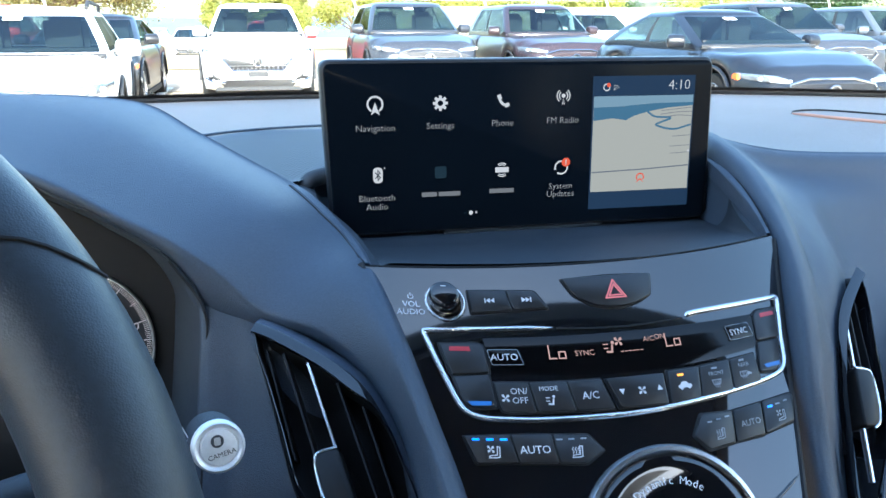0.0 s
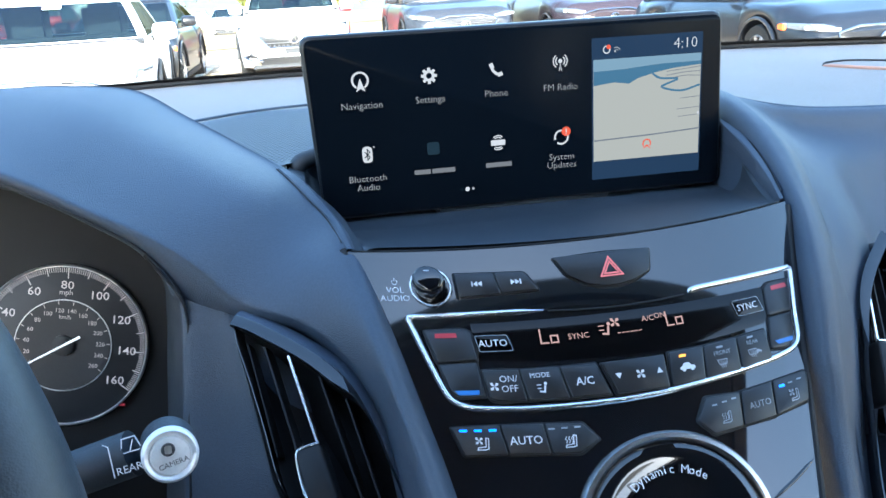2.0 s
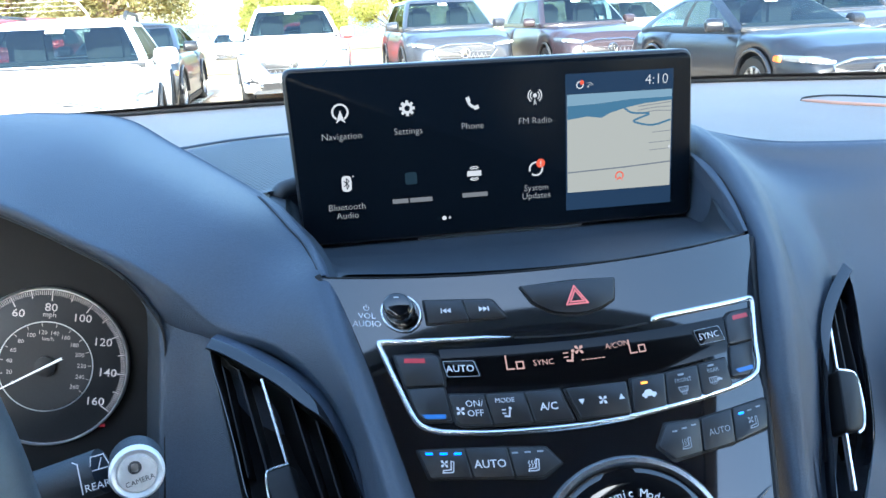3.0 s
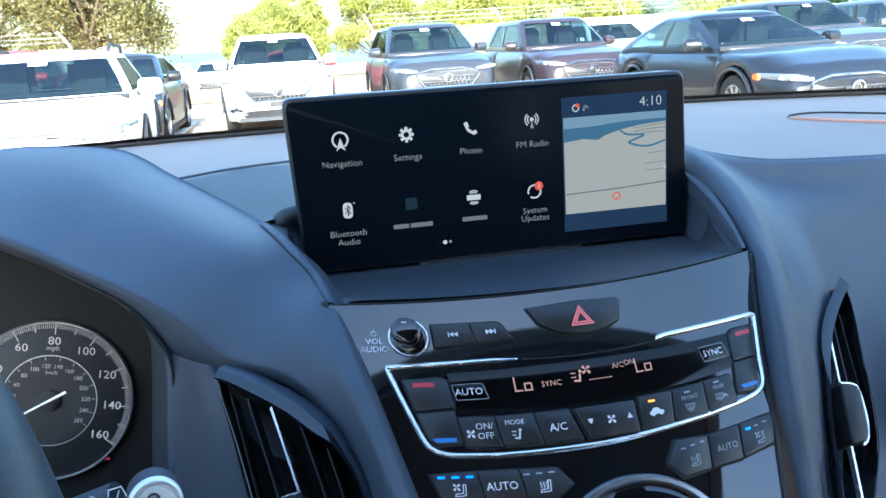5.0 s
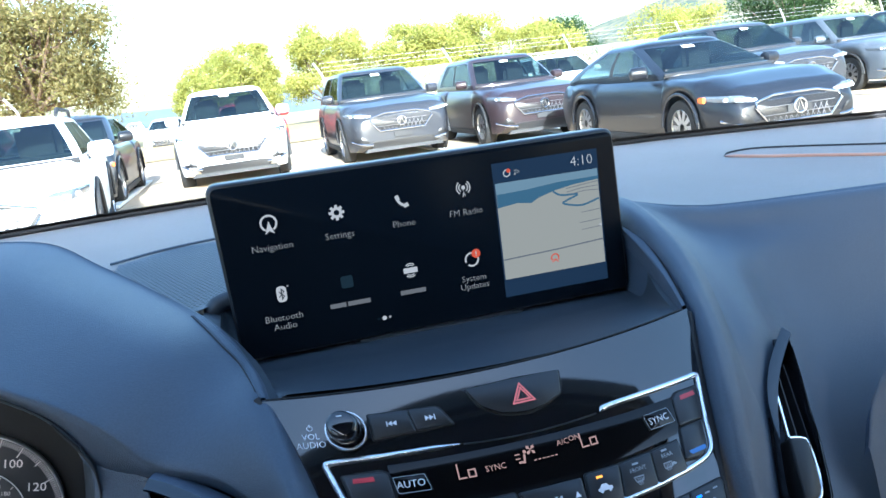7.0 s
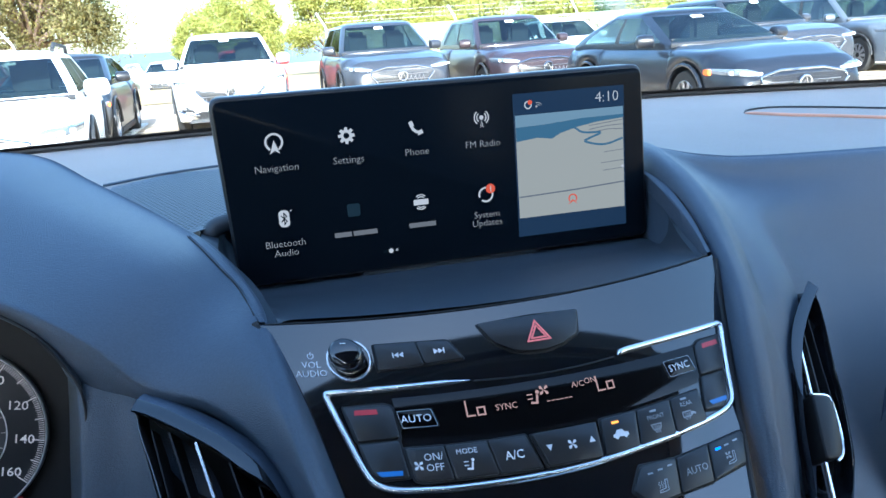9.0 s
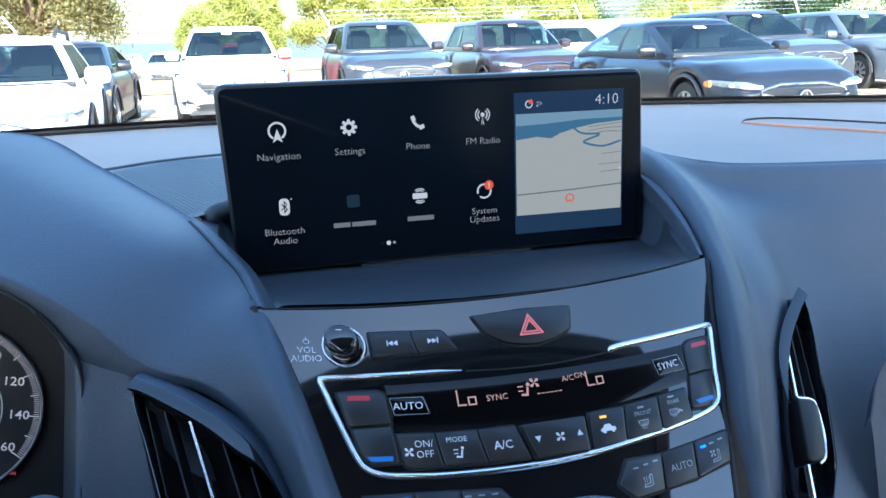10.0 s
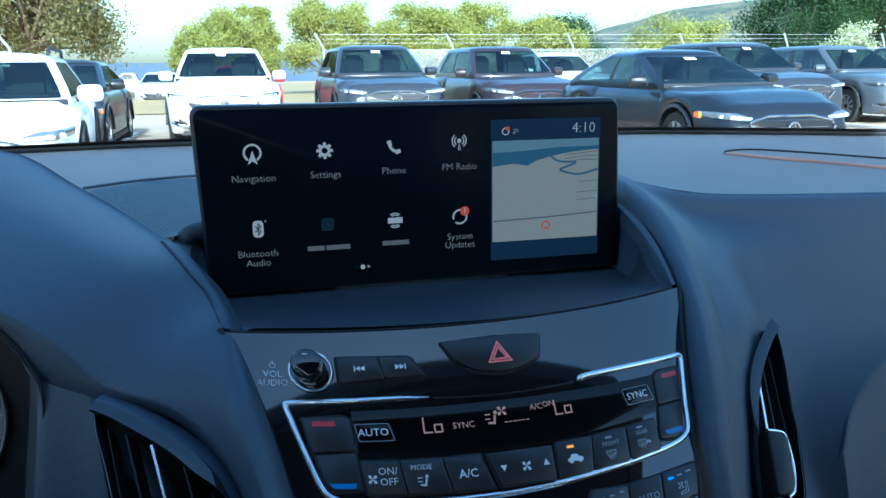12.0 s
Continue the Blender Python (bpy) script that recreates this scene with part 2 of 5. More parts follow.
inner_by = lambda i: (-.004, .038, -.013) if i == 6 else (-.005, .026, -.014) if i == 7 else (-.010, .009, -.021) if i == 8 else (-.006, .012, -.012) if i == 9 else (-.004, .05, -.012)
under = [tuple(Vector(p) + Vector(under_by(i))) for i, p in enumerate(lip)]
inner = [tuple(Vector(p) + Vector(inner_by(i))) for i, p in enumerate(lip)]
part("driver_hood", loft([back, fall, crest, swell, near, lip, under, inner], 110, 48), PAD, dash, "padded charcoal instrument hood")

# flank on the passenger's side of the stack, and the passenger's pad
edge_r = [(.326, .62, 1.195), (.326, .57, 1.195), (.323, .52, 1.18), (.311, .455, 1.155), (.298, .413, 1.127), (.288, .386, 1.092), (.284, .370, 1.064), (.276, .34, 1.03)]
fold_r = [(.356, .64, 1.197), (.353, .585, 1.196), (.345, .505, 1.174), (.329, .442, 1.140), (.317, .405, 1.109), (.304, .377, 1.078), (.297, .358, 1.05), (.289, .33, 1.015)]
ridge_r = [tuple((Vector(a) + Vector(b)) / 2 + Vector((0, -0.004, 0.006))) for a, b in zip(edge_r, fold_r)]
sink_r = [(x - 0.004, y + 0.03, z - 0.04) for x, y, z in edge_r]
part("stack_flank", loft([sink_r, edge_r, ridge_r, fold_r, [(x + .012, y + .006, z - .010) for x, y, z in fold_r]], 60, 24), PAD, dash)
rows_r = [
    [(.350, .66, 1.170), (.40, .66, 1.165), (.48, .66, 1.16), (.70, .64, 1.155), (1.0, .60, 1.14)],
    [(.354, .613, 1.1950), (.40, .613, 1.1855), (.46, .613, 1.1795), (.65, .609, 1.1735), (1.0, .59, 1.1620)],
    [(.357, .604, 1.1965), (.40, .605, 1.1860), (.46, .605, 1.1800), (.65, .600, 1.1730), (1.0, .58, 1.1615)],
    [(.358, .597, 1.1945), (.402, .598, 1.1825), (.462, .598, 1.1760), (.65, .593, 1.1690), (1.0, .573, 1.156)],
    [(.356, .577, 1.190), (.41, .583, 1.166), (.50, .586, 1.157), (.68, .580, 1.149), (1.0, .56, 1.135)],
    [(.347, .507, 1.173), (.382, .517, 1.155), (.46, .560, 1.130), (.66, .565, 1.118), (1.0, .54, 1.10)],
    [(.331, .443, 1.139), (.364, .454, 1.127), (.45, .525, 1.088), (.66, .540, 1.07), (1.0, .51, 1.05)],
    [(.318, .407, 1.108), (.356, .430, 1.091), (.43, .488, 1.050), (.66, .51, 1.02), (1.0, .48, 1.0)],
    [(.305, .379, 1.077), (.345, .404, 1.054), (.42, .455, 1.010), (.66, .48, .97), (1.0, .46, .95)],
    [(.291, .335, 1.02), (.335, .37, .99), (.42, .41, .95), (.66, .43, .92), (1.0, .43, .90)],
]
part("passenger_pad", loft(rows_r, 64, 48), PAD, dash, "smooth charcoal passenger-side pad")

# top pad up to the windscreen
def base_y(x):
    return 1.075 - 0.30 * max(0, abs(x - MID) - 0.15) ** 1.6


def blend(a, b, t):
    t = min(1, max(0, (t - a) / (b - a)))
    return t * t * (3 - 2 * t)


def top_z(x, y):
    return 1.180 + 0.016 * (y - 0.55) / 0.5 - 0.012 * max(0, abs(x - MID) - 0.45) - 0.009 * blend(.38, .60, x) * (1 - blend(.60, .85, y)) + 0.008 * blend(.30, .36, x) * (1 - blend(.37, .44, x)) * (1 - blend(.6, .7, y))


def front_y(x):
    if x < 0.027:
        q = min(spline(crest, 120), key=lambda p: abs(p.x - x))
        return q.y - 0.012
    return 0.608 if x < 0.337 else 0.604


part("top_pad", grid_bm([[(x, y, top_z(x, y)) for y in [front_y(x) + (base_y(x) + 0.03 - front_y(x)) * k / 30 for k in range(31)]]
                         for x in [-0.62 + 1.62 * i / 120 for i in range(121)]]), PAD_TOP, dash, "grey grained dashboard top, painted lighter as if lit")

# tray round the foot of the display
tray_rows = []
for k in range(25):
    t = k / 24
    y = 0.452 + 0.16 * t
    l = spline(crest[8:11][::-1], 30)
    lx = min(l, key=lambda q: abs(q.y - y)) if y < 0.54 else Vector((0.028, y, 1.178))
    rim = 1.154 + 0.024 * min(1, t * 1.7)
    floor_z = 1.1535 - 0.010 * min(1, t * 2.2) + (0.0 if t < 0.8 else 0.035 * ((t - 0.8) / 0.2) ** 2)
    xl, xr = lx.x + 0.001, 2 * MID - lx.x + 0.006 - 0.004 * t
    row = [(xl, y, rim), (xl + 0.006, y, rim - 0.002)]
    for j in range(7):
        q = radians(90 * j / 6)
        row.append((xl + 0.010 + 0.008 * (1 - math.cos(q)), y, floor_z + (rim - 0.004 - floor_z) * (1 - math.sin(q))))
    row += [(xl + 0.02 + (xr - xl - 0.04) * j / 8, y, floor_z) for j in range(1, 8)]
    row += [(xl + xr - a, b, c) for a, b, c in row[8::-1]]
    def lean(x):
        return 0.4285 + 1.5655 * (x - 0.186) ** 2
    tray_rows.append([(a, b + (lean(a) - 0.452) * (1 - t) ** 1.6, c) for a, b, c in row])
part("display_tray", grid_bm(tray_rows), PLASTIC, dash, "moulded tray under the display")
part("tray_back", loft([[(.02, .612, 1.182), (.18, .612, 1.182), (.345, .612, 1.182)], [(.03, .604, 1.165), (.18, .604, 1.165), (.335, .604, 1.165)],
                        [(.03, .60, 1.14), (.18, .60, 1.14), (.335, .60, 1.14)]], 20, 8), PLASTIC, dash)
for sx in (0, 1):
    pts = [(.034, .575, 1.15), (.034, .575, 1.176), (.046, .578, 1.182), (.07, .58, 1.184)]
    pts = mirror(pts) if sx else pts
    part("hinge_cover", tube_bm(spline(pts, 14), 0.006, 10), PLASTIC, dash, "rounded cover behind the display")

def field_y(x):
    return front_y(x) if x < 0.012 else 0.556 + 0.046 * blend(.014, .070, x)


# raised rims on both sides of the tray, each with a dark seam along the padding
rim_l = [(.0225, .556, 1.1795), (.0295, .538, 1.1760), (.0400, .512, 1.1685), (.0495, .489, 1.1610), (.0575, .449, 1.1530)]
rim_r = [(.3330, .590, 1.1900), (.3290, .560, 1.1870), (.3230, .520, 1.1790), (.3160, .485, 1.1690), (.3085, .4520, 1.1555)]
for curve, s in ((rim_l, 1), (rim_r, -1)):
    line_t = spline(curve, 40)
    wide_t = [0.0030 + 0.0030 * math.sin(math.pi * min(1, k / 39 + .1)) for k in range(40)]
    part("tray_rim", grid_bm([[p + Vector((s * a * w, 0, b)) for a, b in ((0, -.006), (0, .0006), (.15, .0014), (.85, .0012), (1, .0004), (1.1, -.010))] for p, w in zip(line_t, wide_t)]), PAD, dash, "narrow raised rim beside the display")
    part("tray_seam", tube_bm([p + Vector((-s * .0006, 0, .0008)) for p in line_t[:-2]], 0.0005, 6), DARK, dash)

# perforated loudspeaker field: rims of the holes as small dark cups
holes = bmesh.new()
for i in range(46):
    for j in range(56):
        x, y = -0.060 + 0.0034 * i + (0.0017 if j % 2 else 0), 0.545 + 0.0049 * j
        if y > field_y(x) + 0.012 and x < 0.095 and y < 0.800 + 0.9 * min(0, x):
            z = top_z(x, y) + 0.0009
            holes.faces.new([holes.verts.new((x + 0.00105 * math.cos(a), y + 0.00135 * math.sin(a), z)) for a in (radians(60 * k) for k in range(6))])
part("perforation", holes, DARK, dash, "rows of small dark perforations", smooth=False)["kind"] = "stuff"
ledge = [(-.055, .775, 1.189), (-.01, .808, 1.190), (.05, .822, 1.191), (.11, .826, 1.191)]
part("speaker_rim", tube_bm(spline(ledge, 20), 0.0012, 8), PAD, dash)
part("speaker_panel", grid_bm([[(x, y, top_z(x, y) + 0.0005) for y in (field_y(x) + 0.004 + (0.812 + 0.9 * min(0, x + .002) - field_y(x) - 0.004) * k / 18 for k in range(19))] for x in (-0.048 + 0.0041 * i for i in range(37))]), PAD, dash)

part("core", box_bm((-0.5, 0.63, 1.0), (0.95, 1.05, 1.125), .02), DARK, dash)
# defroster slot; sunlight on its near edge is painted as a copper-brown lip
far_s = [(.588, .835), (.606, .853), (.640, .856), (.680, .824), (.745, .768), (.84, .705), (.93, .655)]
near_s = [(.588, .833), (.594, .822), (.612, .796), (.650, .762), (.705, .716), (.80, .655), (.90, .610)]
for nm, edge_s, up, r_s, m_, note in (("slot_edge", far_s, .0006, .0014, DARK, "dark far edge of the defroster slot"), ("slot_lip", near_s, .0008, .0022, mat("slot_sunlit_copper", (0.46, 0.24, 0.16), 0.5, patch=0.4, patch_scale=20), "lip of the slot, sunlight painted on it in copper-brown")):
    line_d = spline([(x, y, top_z(x, y) + up) for x, y in edge_s], 40)
    part(nm, tube_bm(line_d, lambda q: r_s * min(1, .3 + 4 * q), 8), m_, dash, note)

# wall of the instrument bay and the panel beside it
bay_lip = [(-.62, .49, 1.0), (-.61, .49, 1.12), (-.42, .484, 1.194), (-.30, .479, 1.221), (-.19, .476, 1.220), (-.124, .474, 1.203), (-.097, .469, 1.192), (-.071, .464, 1.177), (-.046, .458, 1.160),
           (-.030, .452, 1.135), (-.030, .450, 1.110), (-.034, .440, 1.07), (-.038, .43, 1.03), (-.045, .42, .98)]
c0 = Vector((-.20, .5, 1.08))
bay_mid = [tuple(c0 + (Vector(p) - c0) * 0.94 + Vector((0, .025, 0))) for p in bay_lip]
bay_in = [tuple(c0 + (Vector(p) - c0) * 0.86 + Vector((0, .075, -.004))) for p in bay_lip]
part("instrument_bay", loft([[tuple(Vector(p) + Vector((0, 0.004, 0.004))) for p in bay_lip], bay_lip, bay_mid, bay_in], 80, 14), PLASTIC, dash, "matt black instrument bay")
side_l = [(-.0305, .458, 1.141), (-.0305, .450, 1.118), (-.0345, .440, 1.074), (-.0385, .43, 1.03), (-.045, .42, .97)]
side_m = [(-.012, .4525, 1.137), (-.012, .445, 1.114), (-.012, .432, 1.072), (-.012, .418, 1.035), (-.014, .40, .97)]
side_r = [(.004, .448, 1.123), (.007, .432, 1.10), (.016, .415, 1.065), (.022, .402, 1.04), (.03, .38, .97)]
side_s = [(.04, .443, 1.12), (.045, .43, 1.09), (.05, .42, 1.055), (.055, .41, 1.03), (.06, .39, .96)]
part("side_panel", loft([[(x - .002, y + .01, z) for x, y, z in side_l], side_l, side_m, side_r, side_s], 50, 20), PAD, dash)
part("bay_seam", tube_bm(spline([(x + .0006, y - .0012, z) for x, y, z in bay_lip[8:]], 40), 0.0007, 6), DARK, dash)
# lower closing panel and the knee line on the passenger's side
part("knee_panel", loft([[(.43, .452, 1.03), (.445, .462, 1.058), (.48, .47, 1.082), (.56, .474, 1.095), (.9, .46, 1.075)],
                         [(.432, .447, 1.03), (.448, .457, 1.056), (.482, .464, 1.078), (.56, .468, 1.09), (.9, .455, 1.07)],
                         [(.43, .42, .93), (.45, .42, .93), (.49, .42, .93), (.56, .42, .93), (.9, .42, .93)]], 40, 20), PAD, dash, "raised glovebox panel")

# ---- windscreen and cabin ----
frit = mat("frit_black", (0.008, 0.008, 0.009), 0.35, grain=0.2)
wx = [-0.62 + 1.62 * i / 48 for i in range(49)]
screen_frame = thing("window_1", "sloping windscreen with a black dotted ceramic edge", "windscreen", (MID, 1.05, 1.2), kind="structure")
part("ceramic_edge", grid_bm([[(x, base_y(x) + 0.030 - 1.2 * h, top_z(x, base_y(x)) + h) for h in (-0.004, 0.0, 0.004, 0.0105)] for x in wx]), frit, screen_frame)
dots = bmesh.new()
for i in range(420):
    x = -0.30 + 1.20 * i / 420
    for j in range(4):
        r = 0.0011 - 0.0002 * j
        xx, h = x + (0.0014 if j % 2 else 0), 0.0115 + 0.0026 * j
        c = Vector((xx, base_y(xx) + 0.0295 - 1.2 * h, top_z(xx, base_y(xx)) + h))
        dots.faces.new([dots.verts.new(c + Vector((r * math.cos(a), -0.77 * r * math.sin(a), 0.64 * r * math.sin(a)))) for a in (radians(60 * k) for k in range(6))])
part("edge_dots", dots, frit, screen_frame, smooth=False)["kind"] = "stuff"
gasket = [(x, base_y(x) + 0.024, top_z(x, base_y(x)) + 0.003) for x in wx]
part("gasket", tube_bm(gasket, 0.004, 8), frit, screen_frame)
glass = bpy.data.materials.new("windscreen_glass")
glass.use_nodes = True
gn = glass.node_tree
for n_ in list(gn.nodes):
    gn.nodes.remove(n_)
g_out, g_mix, g_t, g_g = [gn.nodes.new("ShaderNode" + k) for k in ("OutputMaterial", "MixShader", "BsdfTransparent", "BsdfGlossy")]
g_t.inputs[0].default_value = (0.93, 0.97, 0.96, 1)
g_g.inputs["Roughness"].default_value = 0.01
g_mix.inputs[0].default_value = 0.015
gn.links.new(g_t.outputs[0], g_mix.inputs[1])
gn.links.new(g_g.outputs[0], g_mix.inputs[2])
gn.links.new(g_mix.outputs[0], g_out.inputs[0])
pane = part("pane", grid_bm([[(x, base_y(x) + 0.034 - 1.2 * h - 1.39 * h * h / 0.42, top_z(x, base_y(x)) + h) for h in [0.004 + 0.40 * k / 14 for k in range(15)]] for x in wx]), glass, screen_frame)
pane.visible_shadow = False
HEADER = 0.105                        # where the roof begins above the windscreen
HEADLINER = mat("headliner_black", (0.05, 0.052, 0.055), 0.9, grain=0.3, grain_scale=500, bump=0.4, bump_scale=900)
TRIM = mat("door_trim_black", (0.02, 0.02, 0.021), 0.6, grain=0.3, bump=0.2)
SEATS = mat("rear_cabin_leather", (0.03, 0.03, 0.032), 0.5, grain=0.3, bump=0.3)


def wall_with_window(name, x, flip):
    bm = bmesh.new()
    t = 0.06 * flip
    # the last box blanks off the rear side windows, unseen, to cut cabin light
    for lo, hi in (((x, -2.2, 0.25), (x + t, 1.2, 0.92)), ((x - 0.18 * flip, -2.2, 1.60), (x - 0.18 * flip + t, HEADER - 0.02, 1.66)), ((x, -2.2, 0.92), (x + t, -0.45, 1.60))):
        b = box_bm([min(p, q) for p, q in zip(lo, hi)], [max(p, q) for p, q in zip(lo, hi)])
        me = bpy.data.meshes.new("w")
        b.to_mesh(me)
        b.free()
        bm.from_mesh(me)
        bpy.data.meshes.remove(me)
    return tagged(part(name, bm, TRIM, smooth=False), "black door trim, front side windows open, rear ones blanked off unseen", "car door", kind="structure")


wall_with_window("wall_west", -0.60, -1)
wall_with_window("wall_east", 0.97, 1)
tagged(part("ceiling", box_bm((-0.42, -2.2, 1.60), (0.79, HEADER, 1.66), 0.01), HEADLINER), "black fabric headliner", "ceiling", kind="structure")
# added out of view, without a rear window, so the display reflects dark
tagged(part("wall_south", box_bm((-0.6, -2.26, 0.25), (0.97, -2.2, 1.62), 0.01), TRIM), "unseen dark closure added at the cabin's rear", "wall", kind="structure")
tagged(part("floor", box_bm((-0.6, -2.2, 0.20), (0.97, 1.1, 0.25), 0.01), SEATS), "dark carpeted cabin floor", "floor", kind="structure")

# ---- infotainment display ----
SY = 0.547
disp = thing("infotainment_display", "wide black tablet-like touchscreen showing a menu and a map", "display", (MID, SY + .02, 1.146))


def on_screen(u, v, h):
    return Vector((u, SY - h, v))


SX0, SX1, SZ0, SZ1 = 0.0435, 0.3195, 1.1455, 1.2605
face = rounded([(SX0 + .005, SZ0), (SX1 + .001, SZ0), (SX1 - .002, SZ1), (SX0, SZ1)], 0.0075, 6)


def slab(pts, front, rear, bevel):
    bm = bmesh.new()
    rings = [(inset(pts, bevel), rear), (pts, rear + bevel), (pts, front - bevel), (inset(pts, bevel * .35), front - bevel * .3), (inset(pts, bevel), front)]
    vs = [[bm.verts.new(on_screen(u, v, h)) for u, v in p] for p, h in rings]
    n = len(pts)
    for a, b in zip(vs, vs[1:]):
        for j in range(n):
            bm.faces.new((a[j], a[(j + 1) % n], b[(j + 1) % n], b[j]))
    bm.faces.new(vs[0])
    bm.faces.new(vs[-1])
    return bm


HOUSING = mat("display_housing", (0.012, 0.0125, 0.014), 0.4, grain=0.3, grain_scale=1500, bump=0.15, bump_scale=2000)
part("housing", slab(face, 0.0, -0.022, 0.003), HOUSING, disp, "thin matt black casing with rounded corners")
part("glass_panel", plate(rounded([(SX0 + .0065, SZ0 + .002), (SX1 - .0015, SZ0 + .002), (SX1 - .004, SZ1 - .0025), (SX0 + .0025, SZ1 - .0025)], 0.0055, 6), on_screen, -0.0005, 0.0006, 0.0004), SCREEN, disp, "glossy black glass")
part("foot", box_bm((MID - .06, SY + .002, 1.13), (MID + .06, SY + .02, 1.15), 0.003), PLASTIC, disp)
UH = 0.0010
ICON = 0.0075


def ui(name, shapes, material, x=0.0, z=0.0, k=1.0, h=UH, label=""):
    return part(name, flat(shift(shapes, x, z, k), on_screen, h), material, disp, label, smooth=False)


def ui_text(body, x, z, size, material=UI_GREY, name="caption", wide=1.0):
    return part(name, text_bm(body, size, on_screen, x, z, UH, bold=-size * 0.013, wide=wide), material, disp, smooth=False)


def ui_line(name, pts, w, material):
    rows = []
    for i, p in enumerate(pts):
        d = (Vector(pts[min(i + 1, len(pts) - 1)]) - Vector(pts[max(i - 1, 0)])).normalized() * w / 2
        rows.append([on_screen(p[0] - d.y, p[1] + d.x, UH + .0004), on_screen(p[0] + d.y, p[1] - d.x, UH + .0004)])
    return part(name, grid_bm(rows), material, disp, smooth=False)


CX = (0.0785, 0.1215, 0.1640, 0.2065)
T1 = 0.0061
# row one
ui("navigation_icon", ring(0, .0008, .0042, .0055, -60, 240) + [[(0, .0022), (.0030, -.0062), (0, -.0042)], [(0, .0022), (0, -.0042), (-.0030, -.0062)]], UI_WHITE, CX[0], 1.2315)
gear = ring(0, 0, .0018, .0036) + [p for k in range(8) for p in shift(rect(.0041, 0, .0018, .0019), 0, 0, 1, 45 * k)]
ui("settings_icon", gear, UI_WHITE, CX[1], 1.2322)
ui("phone_icon", ring(.0032, .0032, .0048, .0066, 180, 270, 10) + shift(rect(0, 0, .0026, .0034), -.0024, .0029, 1, 20) + shift(rect(0, 0, .0034, .0026), .0029, -.0024, 1, 20), UI_WHITE, CX[2], 1.2325)
radio = disc(0, .001, .0014) + [p for a in (0, 180) for r in (.0026, .0042) for p in ring(0, .001, r, r + .0008, a - 52, a + 52, 10)] + [[(0, 0), (.0011, -.0055), (.0003, -.0045)], [(0, 0), (-.0003, -.0045), (-.0011, -.0055)]]
ui("radio_icon", radio, UI_WHITE, CX[3], 1.2345)
for body, x, z in (("Navigation", CX[0], 1.2168), ("Settings", CX[1], 1.2175), ("Phone", CX[2], 1.2182), ("FM Radio", CX[3], 1.2190)):
    ui_text(body, x, z, T1)
# row two
ui("wireless_icon", [rounded([(-.0032, -.0052), (.0032, -.0052), (.0032, .0052), (-.0032, .0052)], .003, 5)], UI_WHITE, CX[0] + .0008, 1.1862)
ui("wireless_rune", stroke([(-.0016, .0017), (.0016, -.0015), (0, -.0034), (0, .0034), (.0016, .0015), (-.0016, -.0017)], .0006), SCREEN, CX[0] + .0008, 1.1862, 1.0, UH + .0002)
ui("connection_dot", disc(.0052, .0046, .0006, 10), UI_GREY, CX[0], 1.1862)
ui("phone_link_icon", [rounded([(-.0040, -.0040), (.0040, -.0040), (.0040, .0040), (-.0040, .0040)], .0015, 3)], UI_DIM, CX[1], 1.1866)
ui("satellite_icon", rect(0, 0, .0095, .0036) + [p for a in (90, 270) for r in (.0030, .0042) for p in ring(0, 0, r, r + .0007, a - 40, a + 40, 8)], UI_WHITE, CX[2], 1.1868)
ui("update_icon", ring(0, 0, .0038, .0050, 50, 200, 14) + ring(0, 0, .0038, .0050, 230, 380, 14), UI_WHITE, CX[3], 1.1868)
ui("update_badge", disc(.0032, .0036, .0031, 18), UI_RED, CX[3], 1.1868, 1.0, UH + .0002)
ui("badge_mark", rect(.0032, .0041, .0007, .0026) + rect(.0032, .0020, .0007, .0007), UI_WHITE, CX[3], 1.1868, 1.0, UH + .0004)
ui_text("Bluetooth", CX[0], 1.1708, T1)
ui_text("Audio", CX[0], 1.1650, T1)
# names of services, drawn as bars of their length
ui("caption_bar", rect(-.0082, 0, .0105, .0030) + rect(.0056, 0, .0150, .0030), UI_BAR, CX[1] + .0004, 1.1720)
ui("caption_bar", rect(0, 0, .0172, .0030), UI_BAR, CX[2], 1.1725)
ui_text("System", CX[3], 1.1738, T1)
ui_text("Updates", CX[3], 1.1684, T1)
ui("page_dot", disc(0, 0, .0015, 14), UI_WHITE, .1425, 1.1582)
ui("page_dot", disc(0, 0, .0009, 12), UI_GREY, .1462, 1.1583)
ui("page_mark", rect(0, .0004, .0022, .0004) + rect(0, -.0005, .0022, .0004), UI_DIM, .1385, 1.1582)
# map
mx0, mx1, mz0, mz1 = .2285, .3025, 1.1685, 1.2345
ui("navy_band", [[(mx0 - .001, 1.1562), (mx1 + .001, 1.1562), (mx1 + .001, 1.2480), (mx0 - .001, 1.2480)]], UI_BAND, h=UH - .0003)
ui("map_land", [[(mx0, mz0), (mx1, mz0), (mx1, mz1), (mx0, mz1)]], MAP_LAND, h=UH)
ui("map_sky", [[(mx0, mz1), (mx0, mz1 - .0075), (mx0 + .02, mz1 - .0070), (mx0 + .045, mz1 - .0052), (mx1, mz1 - .0050), (mx1, mz1)]], MAP_SKY, h=UH + .0002)
